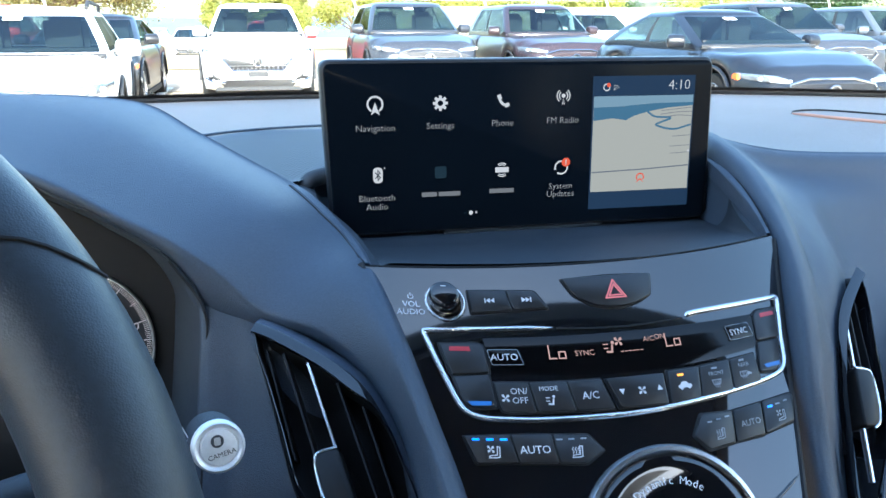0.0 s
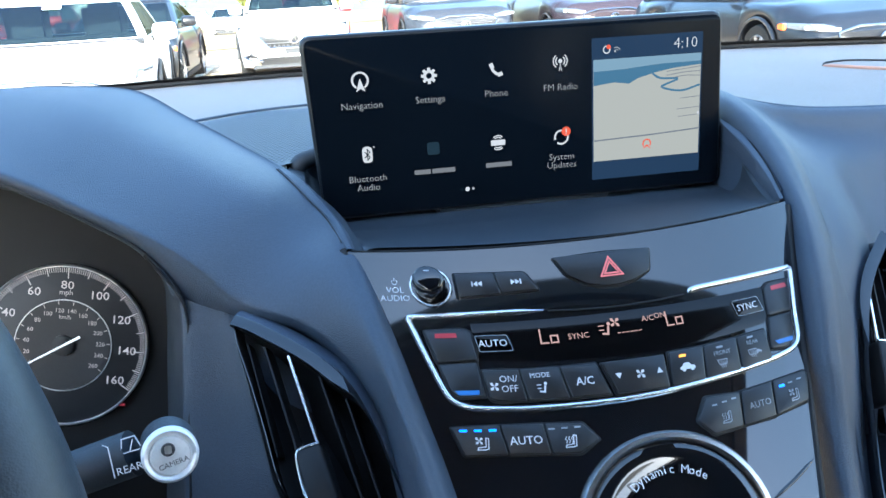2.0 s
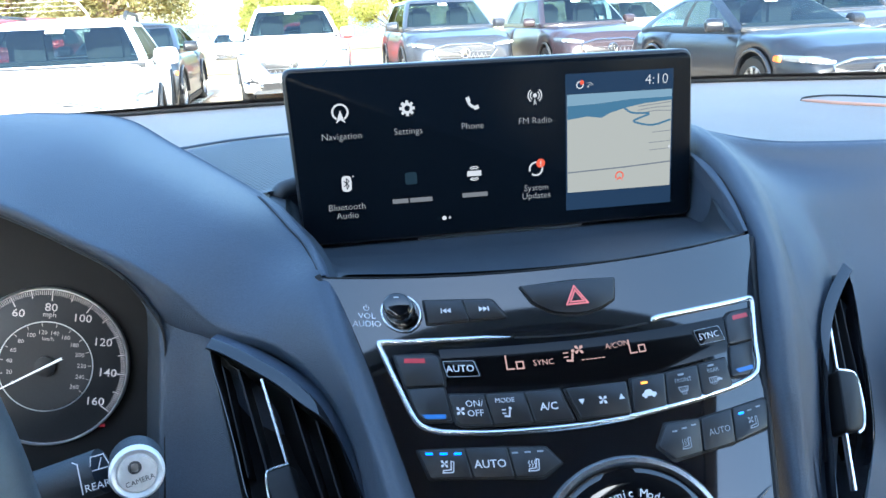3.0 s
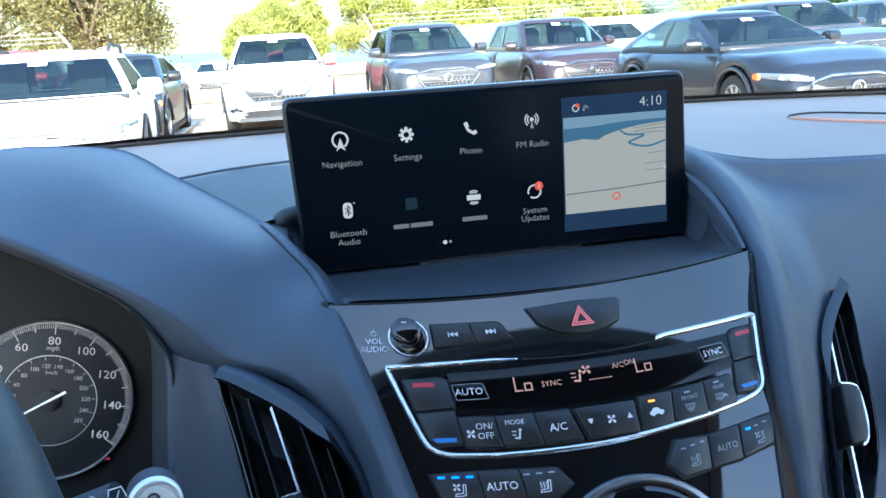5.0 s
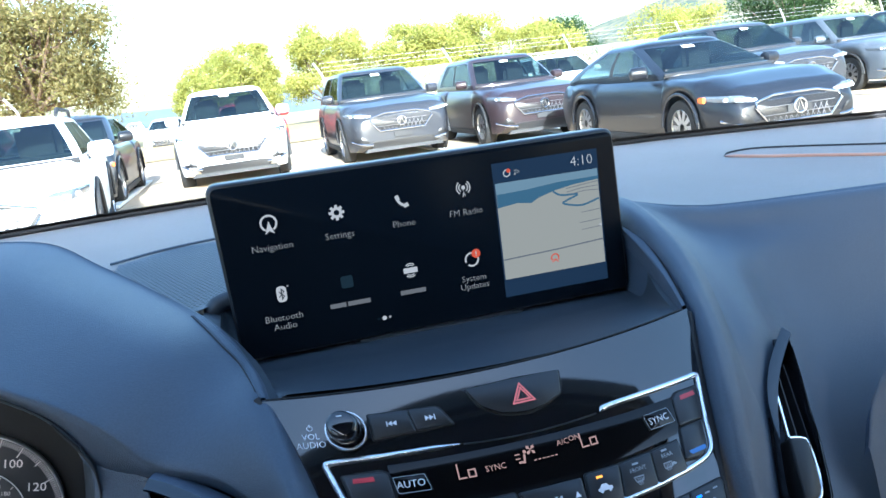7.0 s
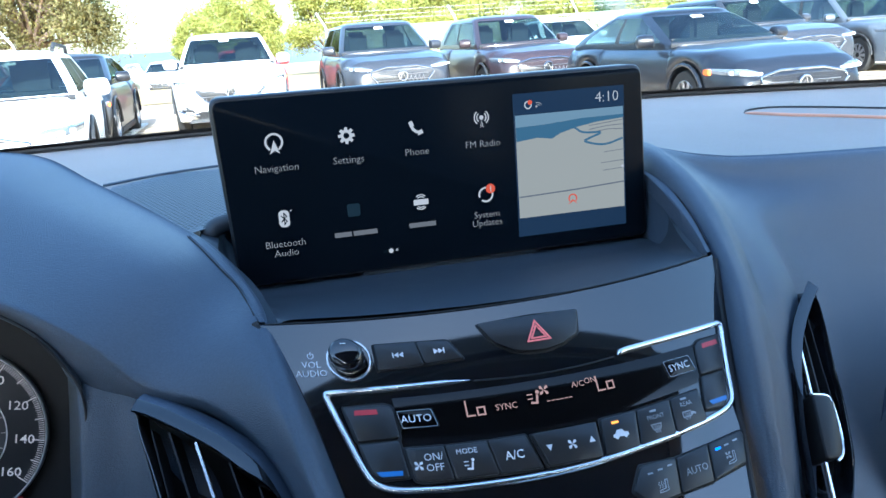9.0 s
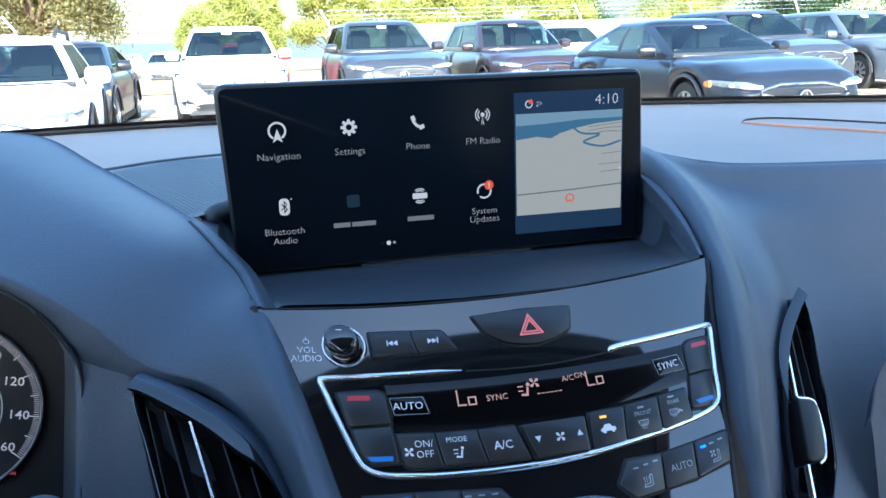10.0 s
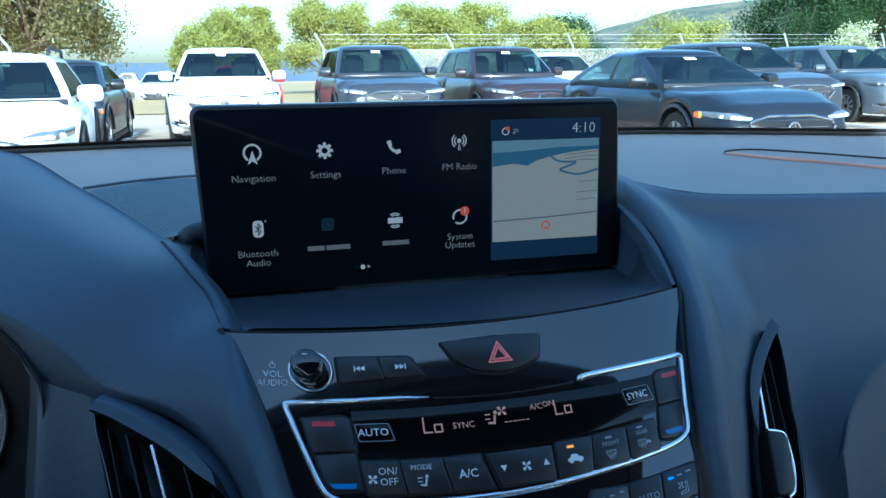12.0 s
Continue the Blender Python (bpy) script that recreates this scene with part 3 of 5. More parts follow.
ui("map_water", [[(mx0, mz1 - .0075), (mx0, mz1 - .0165), (mx0 + .014, mz1 - .0150), (mx0 + .024, mz1 - .0165), (mx0 + .030, mz1 - .0135), (mx0 + .042, mz1 - .0105),
                  (mx0 + .055, mz1 - .0085), (mx1, mz1 - .0072), (mx1, mz1 - .0050), (mx0 + .045, mz1 - .0052), (mx0 + .02, mz1 - .0070)]], MAP_SEA, h=UH + .0004)
inlet = spline([(mx0 + .040, mz1 - .011, 0), (mx0 + .046, mz1 - .0145, 0), (mx0 + .058, mz1 - .0155, 0), (mx0 + .050, mz1 - .0185, 0), (mx0 + .047, mz1 - .0205, 0), (mx0 + .060, mz1 - .0235, 0), (mx1 - .0006, mz1 - .0205, 0)], 26)
ui_line("map_inlet", [(p.x, p.y) for p in inlet], .0013, MAP_SEA)
for k in range(3):
    c = spline([(mx0 + .050, mz1 - .0105 - .0025 * k, 0), (mx0 + .062, mz1 - .0095 - .0022 * k, 0), (mx1 - .0004, mz1 - .0085 - .0030 * k, 0)], 10)
    ui_line("map_street", [(p.x, p.y) for p in c], .00045, MAP_ROAD)
for z, l in ((.0285, .014), (.0355, .016), (.0405, .015)):
    ui("map_street", stroke([(mx1 - l, mz1 - z), (mx1 - .0004, mz1 - z + .0006)], .0004), MAP_ROAD, h=UH + .0004)
ui_line("map_highway", [(mx0 + .0003, mz0 + .0138), (mx0 + .04, mz0 + .0150), (mx1 - .0003, mz0 + .0168)], .0009, MAP_ROAD)
ui("map_marker", ring(0, .0006, .0022, .0031, -40, 220, 16) + [[(-.0030, -.0032), (0, -.0012), (0, .0000), (-.0012, -.0010)], [(.0030, -.0032), (.0012, -.0010), (0, .0000), (0, -.0012)]], UI_RED, .2655, 1.1772, h=UH + .0004)
ui("map_pointer", disc(0, 0, .0009, 12), UI_WHITE, mx1 - .0012, mz0 + .027, h=UH + .0006)
ui("status_icon", ring(0, 0, .0018, .0026, 70, 380, 14), UI_WHITE, .2375, 1.2405)
ui("status_badge", disc(.0012, .0016, .0015, 12), UI_RED, .2375, 1.2405, h=UH + .0003)
ui("signal_icon", ring(0, -.001, .0012, .0016, 20, 120, 8) + ring(0, -.001, .0024, .0029, 20, 120, 8) + disc(-.0008, -.0008, .0008, 8), UI_GREY, .2440, 1.2400)
ui_text("4:10", .2915, 1.2413, .0098, UI_WHITE, "clock")

# ---- centre stack ----
stack = thing("centre_stack_panel", "gloss black climate control panel with a chrome outline", "control panel", (MID, 0.45, 0.95))
CA = 1 / math.hypot(1, 0.8315)


def on_stack(u, v, h):
    """u across, v up the slope, h out of the panel, in metres."""
    x, z = 0.186 + u, 1.11 + v * CA
    y = 0.3873 + 0.8315 * (z - 1.11) + 1.5655 * u * u
    n = Vector((3.131 * u, -1.0, 0.8315)).normalized()
    return Vector((x, y, z)) + h * n


def mm(pts):
    return [(u / 1000, v / 1000) for u, v in pts]


def half_width(v):
    """The panel narrows downwards."""
    t = (v + 0.08) / 0.138
    return 0.087 + 0.037 * min(1.02, max(-0.6, t)) ** 1.0 + (0.004 * max(0, t - 0.6))


rows_s = []
for i in range(40):
    v = -0.125 + (0.0575 + 0.125) * i / 39
    hw = half_width(v)
    rows_s.append([on_stack(-0.0045 + hw * (2 * j / 48 - 1), v + (0.0022 * (2 * j / 48 - 1) - 0.0012 * (1 - (2 * j / 48 - 1) ** 2)) * (i / 39) ** 6, 0) for j in range(49)])
rows_s.append([p + Vector((0, 0.004, -0.0008)) for p in rows_s[-1]])
rows_s.append([p + Vector((0, 0.004, -0.006)) for p in rows_s[-1]])
part("fascia", grid_bm(rows_s), PIANO, stack, "curved piano black fascia")
seam = [on_stack(-0.0045 + 0.975 * half_width(0.0575) * (2 * j / 40 - 1), 0.0575 + 0.0022 * (2 * j / 40 - 1) - 0.0012 * (1 - (2 * j / 40 - 1) ** 2), 0.0004) + Vector((0, .002, 0)) for j in range(41)]
part("top_seam", tube_bm(seam, 0.0005, 6), DARK, stack)
for s in (-1, 1):
    part("side_gap", tube_bm([on_stack(-0.0045 + s * (half_width(v) + 0.001), v, -0.001) for v in (-0.12 + 0.177 * k / 30 for k in range(31))], 0.0022, 8), DARK, stack)

part("flank_ridge", tube_bm([on_stack(-0.0045 - half_width(v) - .0042, v, .0010) for v in (-0.12 + 0.172 * k / 30 for k in range(31))], lambda q: .0034 - .0022 * q, 10), PAD, stack, "padded ridge beside the fascia")
# chrome outline: two arms on top, the sides, and the long curve below
left_arm = [(-36, 20.6), (-60, 20.5), (-85, 20.1), (-100.0, 19.6), (-102.5, 18.5), (-101.8, 15), (-97, 0), (-90.5, -18), (-86, -24), (-78, -26.8), (-64, -27.6), (-50, -28), (-10, -27.6), (20, -26.3),
            (40, -24.8), (66, -22.9), (82, -21.4), (92.5, -19.2), (97.4, -14.5), (100.5, -2), (104.5, 12), (106.8, 20), (105.5, 22.2), (101, 22.3), (75, 22.6), (55, 22.5), (44, 22.0), (40.5, 20.6)]
line = spline([(u / 1000, v / 1000, 0) for u, v in left_arm], 240)


def ribbon(pts, w, h):
    """A half-round chrome strip laid on the panel."""
    rows = []
    for i, p in enumerate(pts):
        d = (pts[min(i + 1, len(pts) - 1)] - pts[max(i - 1, 0)]).normalized()
        s = Vector((-d.y, d.x, 0))
        e = min(1.0, 0.25 + i / 6, 0.25 + (len(pts) - 1 - i) / 6)
        rows.append([on_stack(*((p + s * (w * e * math.cos(radians(180 - 18 * k)))).xy), -0.0004 + h * e * math.sin(radians(18 * k))) for k in range(11)])
    return grid_bm(rows)


part("chrome_outline", ribbon(line, 0.0017, 0.0020), CHROME, stack, "bright chrome outline strip")
part("display_seam", tube_bm([on_stack(u / 1000, v, 0.0002) for u, v in ((-34 + 72 * k / 20, 0.0200 - 0.0012 * math.sin(math.pi * k / 20)) for k in range(21))], 0.0005, 6), DARK, stack)
# readout window: a slightly sunk band
band = [(-0.0735 + 0.165 * k / 24, 0.0165 + 0.0008 * math.sin(math.pi * k / 24)) for k in range(25)] + [(0.079 - 0.150 * k / 24, -0.0045 - 0.0030 * math.sin(math.pi * k / 24)) for k in range(25)]
READOUT = mat("readout_black", (0.003, 0.003, 0.0035), 0.09, spec=0.25, patch=0.2)
part("readout_window", grid_bm([[on_stack(band[k][0] + (band[49 - k][0] - band[k][0]) * j / 6, band[k][1] + (band[49 - k][1] - band[k][1]) * j / 6, 0.0005 if 0 < j < 6 else -0.0002) for j in range(7)] for k in range(25)]), READOUT, stack, "smoked readout window")


def key(name, pts, label="", r=1.2, h=0.0016, material=None, gap=True, parent=stack):
    p = [(a, b) for a, b in rounded(mm(pts), r / 1000, 4)]
    if gap:
        part("key_gap", plate(inset(p, -0.0013), on_stack, -0.0006, 0.0003, 0.0002), DARK, parent)
    return part(name, plate(p, on_stack, 0.0, h, 0.0006), material or BUTTON, parent, label)


KH = 0.0018


def mark(name, shapes, parent, u, v, k=1.0, material=None, h=KH, turn=0.0):
    return part(name, flat(shift(shapes, u / 1000, v / 1000, k, turn), on_stack, h), material or LEGEND, parent, smooth=False)


def word(body, parent, u, v, size, material=None, h=KH, bold=0.0, wide=1.0, name="legend"):
    return part(name, text_bm(body, size / 1000, on_stack, u / 1000, v / 1000, h, bold, 0, wide), material or LEGEND, parent, smooth=False)


def fan_icon(s=1.0):
    return [p for k in range(4) for p in shift([[(0, 0), (.0006 * s, .0014 * s), (.0016 * s, .0016 * s), (.0017 * s, .0006 * s)]], 0, 0, 1, 90 * k)]


def seat_icon(hot=False):
    s = stroke([(.0018, .0028), (.0013, -.0012), (-.0022, -.0016), (-.0026, -.0026), (.0008, -.0026), (.0024, -.0022), (.0030, .0026), (.0018, .0028)], .0005)
    if hot:
        return s + [p for d in (-.002, -.0006, .0008) for p in stroke([(d, -.0006), (d + .0005, .0004), (d - .0002, .0012), (d + .0004, .0022)], .0004)]
    return s + shift(fan_icon(), -.0014, .0016)


def car_icon():
    return [[(-.0042, -.0010), (.0042, -.0010), (.0040, .0006), (.0022, .0009), (.0012, .0024), (-.0018, .0024), (-.0028, .0009), (-.0042, .0004)]] + disc(-.0024, -.0010, .0010, 10) + disc(.0024, -.0010, .0010, 10)


def demist(rear=False):
    top = [(-.0030, .0020), (.0030, .0020), (.0022, -.0006), (-.0022, -.0006)] if not rear else [(-.0026, .0018), (.0026, .0018), (.0026, -.0010), (-.0026, -.0010)]
    s = stroke(top + [top[0]], .0005)
    for d in (-.0012, 0, .0012):
        s += stroke([(d, .0012), (d + .0004, .0002), (d - .0003, -.0012), (d + .0001, -.0024)], .0004)
    return s + (shift(car_icon(), .0040, .0, .45) if rear else [])


def airflow_icon():
    return stroke([(-.0018, -.0022), (.0002, -.0024), (.0008, .0004)], .0009) + disc(.0012, .0018, .0008, 10) + stroke([(-.0030, .0012), (-.0012, .0012)], .0005) + stroke([(-.0030, -.0006), (-.0014, -.0006)], .0005)


# volume knob
def lathe(profile, to, u, v, sides=36):
    bm = bmesh.new()
    rings = [[bm.verts.new(to(u + r * math.cos(2 * math.pi * k / sides), v + r * math.sin(2 * math.pi * k / sides), h)) for k in range(sides)] for r, h in profile]
    for a, b in zip(rings, rings[1:]):
        for k in range(sides):
            bm.faces.new((a[k], a[(k + 1) % sides], b[(k + 1) % sides], b[k]))
    bm.faces.new(rings[-1])
    return bm


ku, kv = -0.0893, 0.0356
knob = part("volume_knob", lathe([(.0082, -.0005), (.0082, .004), (.0078, .0095), (.0074, .0115), (.0066, .0128), (.0062, .0131)], on_stack, ku, kv), PIANO, stack, "glossy black rotary knob")
part("knob_cap", lathe([(.0062, .0130), (.0058, .0140), (.004, .0146), (.0005, .0148)], on_stack, ku, kv), PIANO, knob)
part("knob_pointer", flat(rect(ku, kv + .0036, .0026, .0005), on_stack, .0150), LEGEND, knob, smooth=False)
part("knob_ring", lathe([(.0107, -.0005), (.0107, .0008), (.0101, .0016), (.0095, .0016), (.0091, .0006), (.0090, -.0002)], on_stack, ku, kv), CHROME, stack, "thin chrome ring")
mark("power_symbol", ring(0, 0, .0012, .0015, 120, 420, 16) + rect(0, .0012, .0004, .0018), stack, -106.8, 38.6, 1, None, .0004)
word("VOL", stack, -107, 34.0, 4.6, h=.0004)
word("AUDIO", stack, -107.4, 29.6, 4.6, h=.0004)
b = key("skip_back_key", [(-77, 42.2), (-57.6, 42.0), (-55.4, 30.4), (-76.6, 29.0)], "black skip-back key")
mark("skip_symbol", [[(0, 0), (.0022, .0014), (.0022, -.0014)], [(-.0022, 0), (0, .0014), (0, -.0014)]] + rect(-.0026, 0, .0006, .0028), b, -66.2, 36.0)
b = key("skip_forward_key", [(-57.2, 42.0), (-42.5, 41.2), (-36.3, 31.3), (-55.0, 30.4)], "black skip-forward key", r=2.0)
mark("skip_symbol", [[(0, 0), (-.0022, -.0014), (-.0022, .0014)], [(.0022, 0), (0, -.0014), (0, .0014)]] + rect(.0026, 0, .0006, .0028), b, -47.5, 36.2)
b = key("hazard_key", [(-26.5, 47.6), (0, 48.2), (25.3, 47.7), (22.2, 35.2), (14, 31.5), (4.5, 29.7), (-4, 30.2), (-12, 31.8), (-21, 37.5)], "broad black hazard key", r=2.0, h=.0022)
tri = [(.0006, .0056), (.0062, -.0044), (-.0052, -.0044)]
tri_in = [(.0006, .0032), (.0042, -.0031), (-.0031, -.0031)]
tri_mid = [(.0006, .0021), (.0030, -.0024), (-.0020, -.0024)]
mark("hazard_triangle", stroke(tri + tri[:1], .0009) + stroke(tri_in + tri_in[:1], .0008), b, 1.2, 39.2, 1, HAZARD, .0025)

# temperature rockers
for side in (-1, 1):
    if side < 0:
        up_k = [(-95.8, 12.4), (-77.5, 12.6), (-74, 11.0), (-72.8, -3.6), (-91.8, -4.4)]
        dn_k = [(-91.4, -5.4), (-73.6, -4.6), (-71.8, -21.6), (-84.0, -21.6), (-87.6, -19.0)]
        marks = ((-85.5, 9.2), (-79.8, -19.6))
    else:
        up_k = [(84.4, 14.2), (88, 16.4), (102.4, 16.4), (97.6, -0.8), (82.2, -0.6)]
        dn_k = [(81.9, -1.4), (97.2, -1.6), (93.2, -14.6), (88.4, -18.6), (77.6, -17.4)]
        marks = ((94.2, 13.2), (86.8, -15.0))
    b = key("temperature_key", up_k, "black temperature-up key", r=1.5)
    mark("red_bar", [[(-.0056, -.0012), (.0050, -.0012), (.0046, .0012), (-.0052, .0012)]], b, *marks[0], 1, RED_MARK)
    b = key("temperature_key", dn_k, "black temperature-down key", r=1.5)
    mark("blue_bar", [[(-.0060, .0011), (.0056, .0011), (.0052, -.0011), (-.0042, -.0011)]], b, *marks[1], 1, BLUE_MARK)
# outlined keys in the readout
for body, u, v, w in (("AUTO", -64, 4.6, 18.0), ("SYNC", 71.2, 6.9, 18.4)):
    o = [(u - w / 2, v + 4.6), (u + w / 2 - 1, v + 4.6), (u + w / 2 + 1, v - 4.4), (u - w / 2 + 1.5, v - 4.4)]
    b = key(body.lower() + "_key", o, "small black key with an outline", r=1.0, h=.0011, material=READOUT)
    mark("outline", stroke([Vector(p) / 1000 for p in rounded([Vector(q) for q in inset(o, 0.9)], 1.0, 3)] + [Vector(rounded([Vector(q) for q in inset(o, 0.9)], 1.0, 3)[0]) / 1000], .00028), b, 0, 0, 1, LEGEND_DIM, .0013)
    word(body, b, u, v, 5.0, h=.0013)
# lit readout
DH = .0008


def segments(u, v, glyph, k=1.0):
    seg = {"L": [[(-.0022, .0050), (-.0024, -.0042)], [(-.0024, -.0042), (.0022, -.0042)]],
           "o": [[(-.0022, .0004), (.0022, .0004)], [(.0022, .0004), (.0021, -.0042)], [(.0021, -.0042), (-.0023, -.0042)], [(-.0023, -.0042), (-.0022, .0004)]]}[glyph]
    return [p for s in seg for p in shift(stroke(s, .0010), u / 1000, v / 1000, k)]


for u, v, ch in ((-39.0, 6.6, "L"), (-34.0, 6.6, "o"), (26.2, 8.4, "L"), (31.2, 8.4, "o")):
    part("readout_letter", flat(segments(u, v, ch, .76), on_stack, DH), LCD, stack, smooth=False)
word("SYNC", stack, -22.0, 5.6, 4.2, LCD, DH, name="sync_readout")
word("A/C", stack, 14.8, 10.4, 4.0, LCD, DH, name="air_readout")
word("ON", stack, 21.4, 11.0, 4.0, LCD, DH, name="air_readout")
mark("airflow_readout", airflow_icon(), stack, -7.4, 8.0, 1.2, LCD, DH)
mark("fan_readout", fan_icon(1.2), stack, -2.6, 10.6, 1.1, LCD, DH)
mark("speed_bars", [p for k in range(6) for p in rect(.0022 * k, 0, .0016, .0005)], stack, -1.5, 5.0, 1, LCD, DH)

# row of climate keys
b = key("fan_on_off_key", [(-71.6, -8.6), (-54.6, -9.0), (-52.6, -24.2), (-66, -24.0), (-69.5, -23.0)])
mark("fan_symbol", fan_icon(1.15), b, -67.0, -17.0)
word("ON/", b, -60.0, -13.6, 4.6)
word("OFF", b, -60.0, -18.4, 4.6)
b = key("mode_key", [(-54.0, -9.0), (-35.0, -9.0), (-32.6, -24.4), (-52.0, -24.2)])
word("MODE", b, -45.0, -12.6, 3.4)
mark("mode_symbol", airflow_icon(), b, -44.2, -18.4, .95)
b = key("air_conditioner_key", [(-34.4, -9.0), (-17.0, -8.9), (-12.6, -24.6), (-32.0, -24.4)])
word("A/C", b, -24.0, -17.2, 5.4, bold=.00006)
b = key("fan_speed_key", [(-14.2, -9.2), (17.4, -9.2), (16.4, -25.2), (-9.6, -24.8)], h=.0026)
mark("fan_down", [[(-.0014, .0013), (.0014, .0013), (0, -.0013)]], b, -7.6, -16.8, 1.1, None, .0029)
mark("fan_symbol", fan_icon(1.2), b, 3.2, -17.0, 1, None, .0029)
mark("fan_up", [[(-.0014, -.0013), (.0014, -.0013), (0, .0013)]], b, 13.0, -16.4, 1.1, None, .0029)
b = key("recirculate_key", [(20.6, -8.4), (39.4, -8.2), (36.4, -24.4), (18.2, -25.0)])
mark("recirculate_symbol", car_icon(), b, 28.3, -17.2, .95)
mark("orange_light", rect(0, 0, .0036, .0012), b, 27.0, -11.2, 1, ORANGE_LED)
b = key("front_demist_key", [(40.0, -8.2), (59.0, -7.4), (57.0, -24.0), (37.0, -24.4)])
word("FRONT", b, 48.6, -13.4, 3.0, LEGEND_DIM)
mark("demist_symbol", demist(), b, 47.6, -18.6, .9, LEGEND_DIM)
b = key("rear_demist_key", [(59.6, -7.4), (77.0, -6.6), (76.4, -22.4), (57.6, -24.0)])
word("REAR", b, 67.2, -11.6, 3.0, LEGEND_DIM)
mark("demist_symbol", demist(True), b, 66.0, -16.8, .9, LEGEND_DIM)
for u, v in ((48.0, -10.4), (66.6, -8.9)):
    mark("dark_light", rect(0, 0, .0036, .0010), stack, u, v, 1, LEGEND_DIM, KH)
# seat keys
b = key("seat_cool_key", [(-90.4, -36.2), (-68.2, -35.4), (-66.2, -49.2), (-86.0, -49.6)])
mark("seat_symbol", seat_icon(), b, -77.0, -44.2, 1.0)
mark("blue_lights", [p for k in (-1, 0, 1) for p in rect(.0067 * k, 0, .0034, .0011)], b, -78.2, -37.8, 1, BLUE_LED)
b = key("seat_auto_key", [(-67.6, -35.4), (-48.0, -35.6), (-46.6, -49.8), (-65.6, -49.4)])
word("AUTO", b, -57.0, -43.2, 5.4, bold=.00005)
b = key("seat_heat_key", [(-47.4, -35.6), (-29.8, -36.8), (-23.2, -44.8), (-33.0, -50.4), (-46.0, -50.0)])
mark("seat_symbol", seat_icon(True), b, -37.0, -44.8, 1.0)
mark("dark_lights", [p for k in (-1, 0, 1) for p in rect(.0060 * k, 0, .0030, .0008)], b, -38.6, -38.4, 1, LEGEND_DIM)
b = key("seat_heat_key", [(33.2, -33.2), (51.9, -34.1), (49.0, -50.0), (33.4, -51.0), (26.4, -43.2)])
mark("seat_symbol", seat_icon(True), b, 41.0, -44.4, .95, LEGEND_DIM)
mark("dark_lights", [p for k in (-1, 0, 1) for p in rect(.0055 * k, .0006 * k, .0028, .0008)], b, 42.0, -37.0, 1, LEGEND_DIM)
b = key("seat_auto_key", [(52.8, -34.2), (71.4, -33.0), (68.4, -49.6), (49.8, -50.0)])
word("AUTO", b, 61.2, -42.0, 4.6, LEGEND_DIM)
b = key("seat_cool_key", [(72.2, -32.9), (92.6, -32.3), (94.4, -33.8), (90.0, -47.0), (69.2, -49.4)])
mark("seat_symbol", seat_icon(), b, 82.0, -42.4, .95, LEGEND_DIM)
mark("blue_light", rect(0, 0, .0034, .0012), b, 76.2, -36.4, 1, BLUE_LED)
mark("dark_lights", rect(0, 0, .003, .0008) + rect(.0058, .0006, .003, .0008), b, 81.6, -36.0, 1, LEGEND_DIM)
# drive mode dial, only its upper part in sight
du, dv = 0.0040, -0.0920
part("dial_ring", lathe([(.0470, -.001), (.0470, .0035), (.0455, .0055), (.0435, .0055), (.0422, .003), (.0420, -.001)], on_stack, du, dv, 72), CHROME, stack, "wide chrome dial ring")
dial = part("drive_mode_dial", lathe([(.0418, -.001), (.0418, .003), (.0405, .0042), (.036, .0044), (.034, .0034), (.010, .0032)], on_stack, du, dv, 64), PIANO, stack, "gloss black drive mode dial")
for k, ch in enumerate("Dynamic Mode"):
    a = radians(126 - 6.4 * k)
    if ch != " ":
        part("dial_legend", text_bm(ch, .0056, on_stack, du + .0290 * math.cos(a), dv + .0290 * math.sin(a), .0048, 0, math.degrees(a) - 90), LEGEND, dial, smooth=False)
# lower gloss wing under the passenger's seat keys
part("lower_edge", ribbon(spline([(.052, -.086, 0), (.068, -.080, 0), (.084, -.073, 0)], 20), .0010, .0014), PIANO, stack)

# ---- air vents ----
VO = Vector((-.002, .442, 1.126))
VX, VY, VN = Vector((.809, -.498, -.311)), Vector((-.548, -.451, -.704)), Vector((-.211, -.741, .638))


def on_vent(side):
    def to(u, v, h):
        p = VO + (Vector((.0007, -.0056, .0020)) if side < 0 else Vector()) + VX * u + VY * v + VN * h
        return Vector((2 * MID - p.x, p.y, p.z)) if side > 0 else p
    return to


SLAT = mat("vent_slat_black", (0.012, 0.012, 0.013), 0.45, grain=0.2, spec=0.25)
# outlines in millimetres on the vent's plane: along the stack, along the door side, and where the blade and its slider sit
VENT_SHAPE = {
    -1: ([(-1.5, -.9), (11, -1.6), (27, -1.0), (43, .3), (56, 2.6), (66, 5.4), (76, 10.4), (90, 19.8), (101, 29), (112, 38.5), (124, 50), (134, 64), (138, 78)],
         [(-1, 2), (6.5, 12.5), (20, 25.3), (31, 36.4), (41.5, 47), (57, 62.8), (68, 71), (80, 78), (92, 83), (104, 87), (116, 89), (128, 88), (137, 82)], (34.6, 7.2), (68.6, 38.8)),
    1: ([(-9, -4.4), (5, -2.2), (19, .4), (30, 3.6), (38.5, 7.2), (48, 12.8), (62, 23.2), (80, 35), (98, 48.7), (112, 59.4), (123, 68), (132, 76), (138, 83)],
        [(-7.5, 2.5), (8, 17.8), (18, 26.8), (30, 37), (42, 48), (58, 60.3), (68, 67.2), (77, 71.4), (88, 76), (99.5, 80.4), (112, 85), (126, 88), (137, 86)], (33.8, 10.4), (57.2, 31.2)),
}


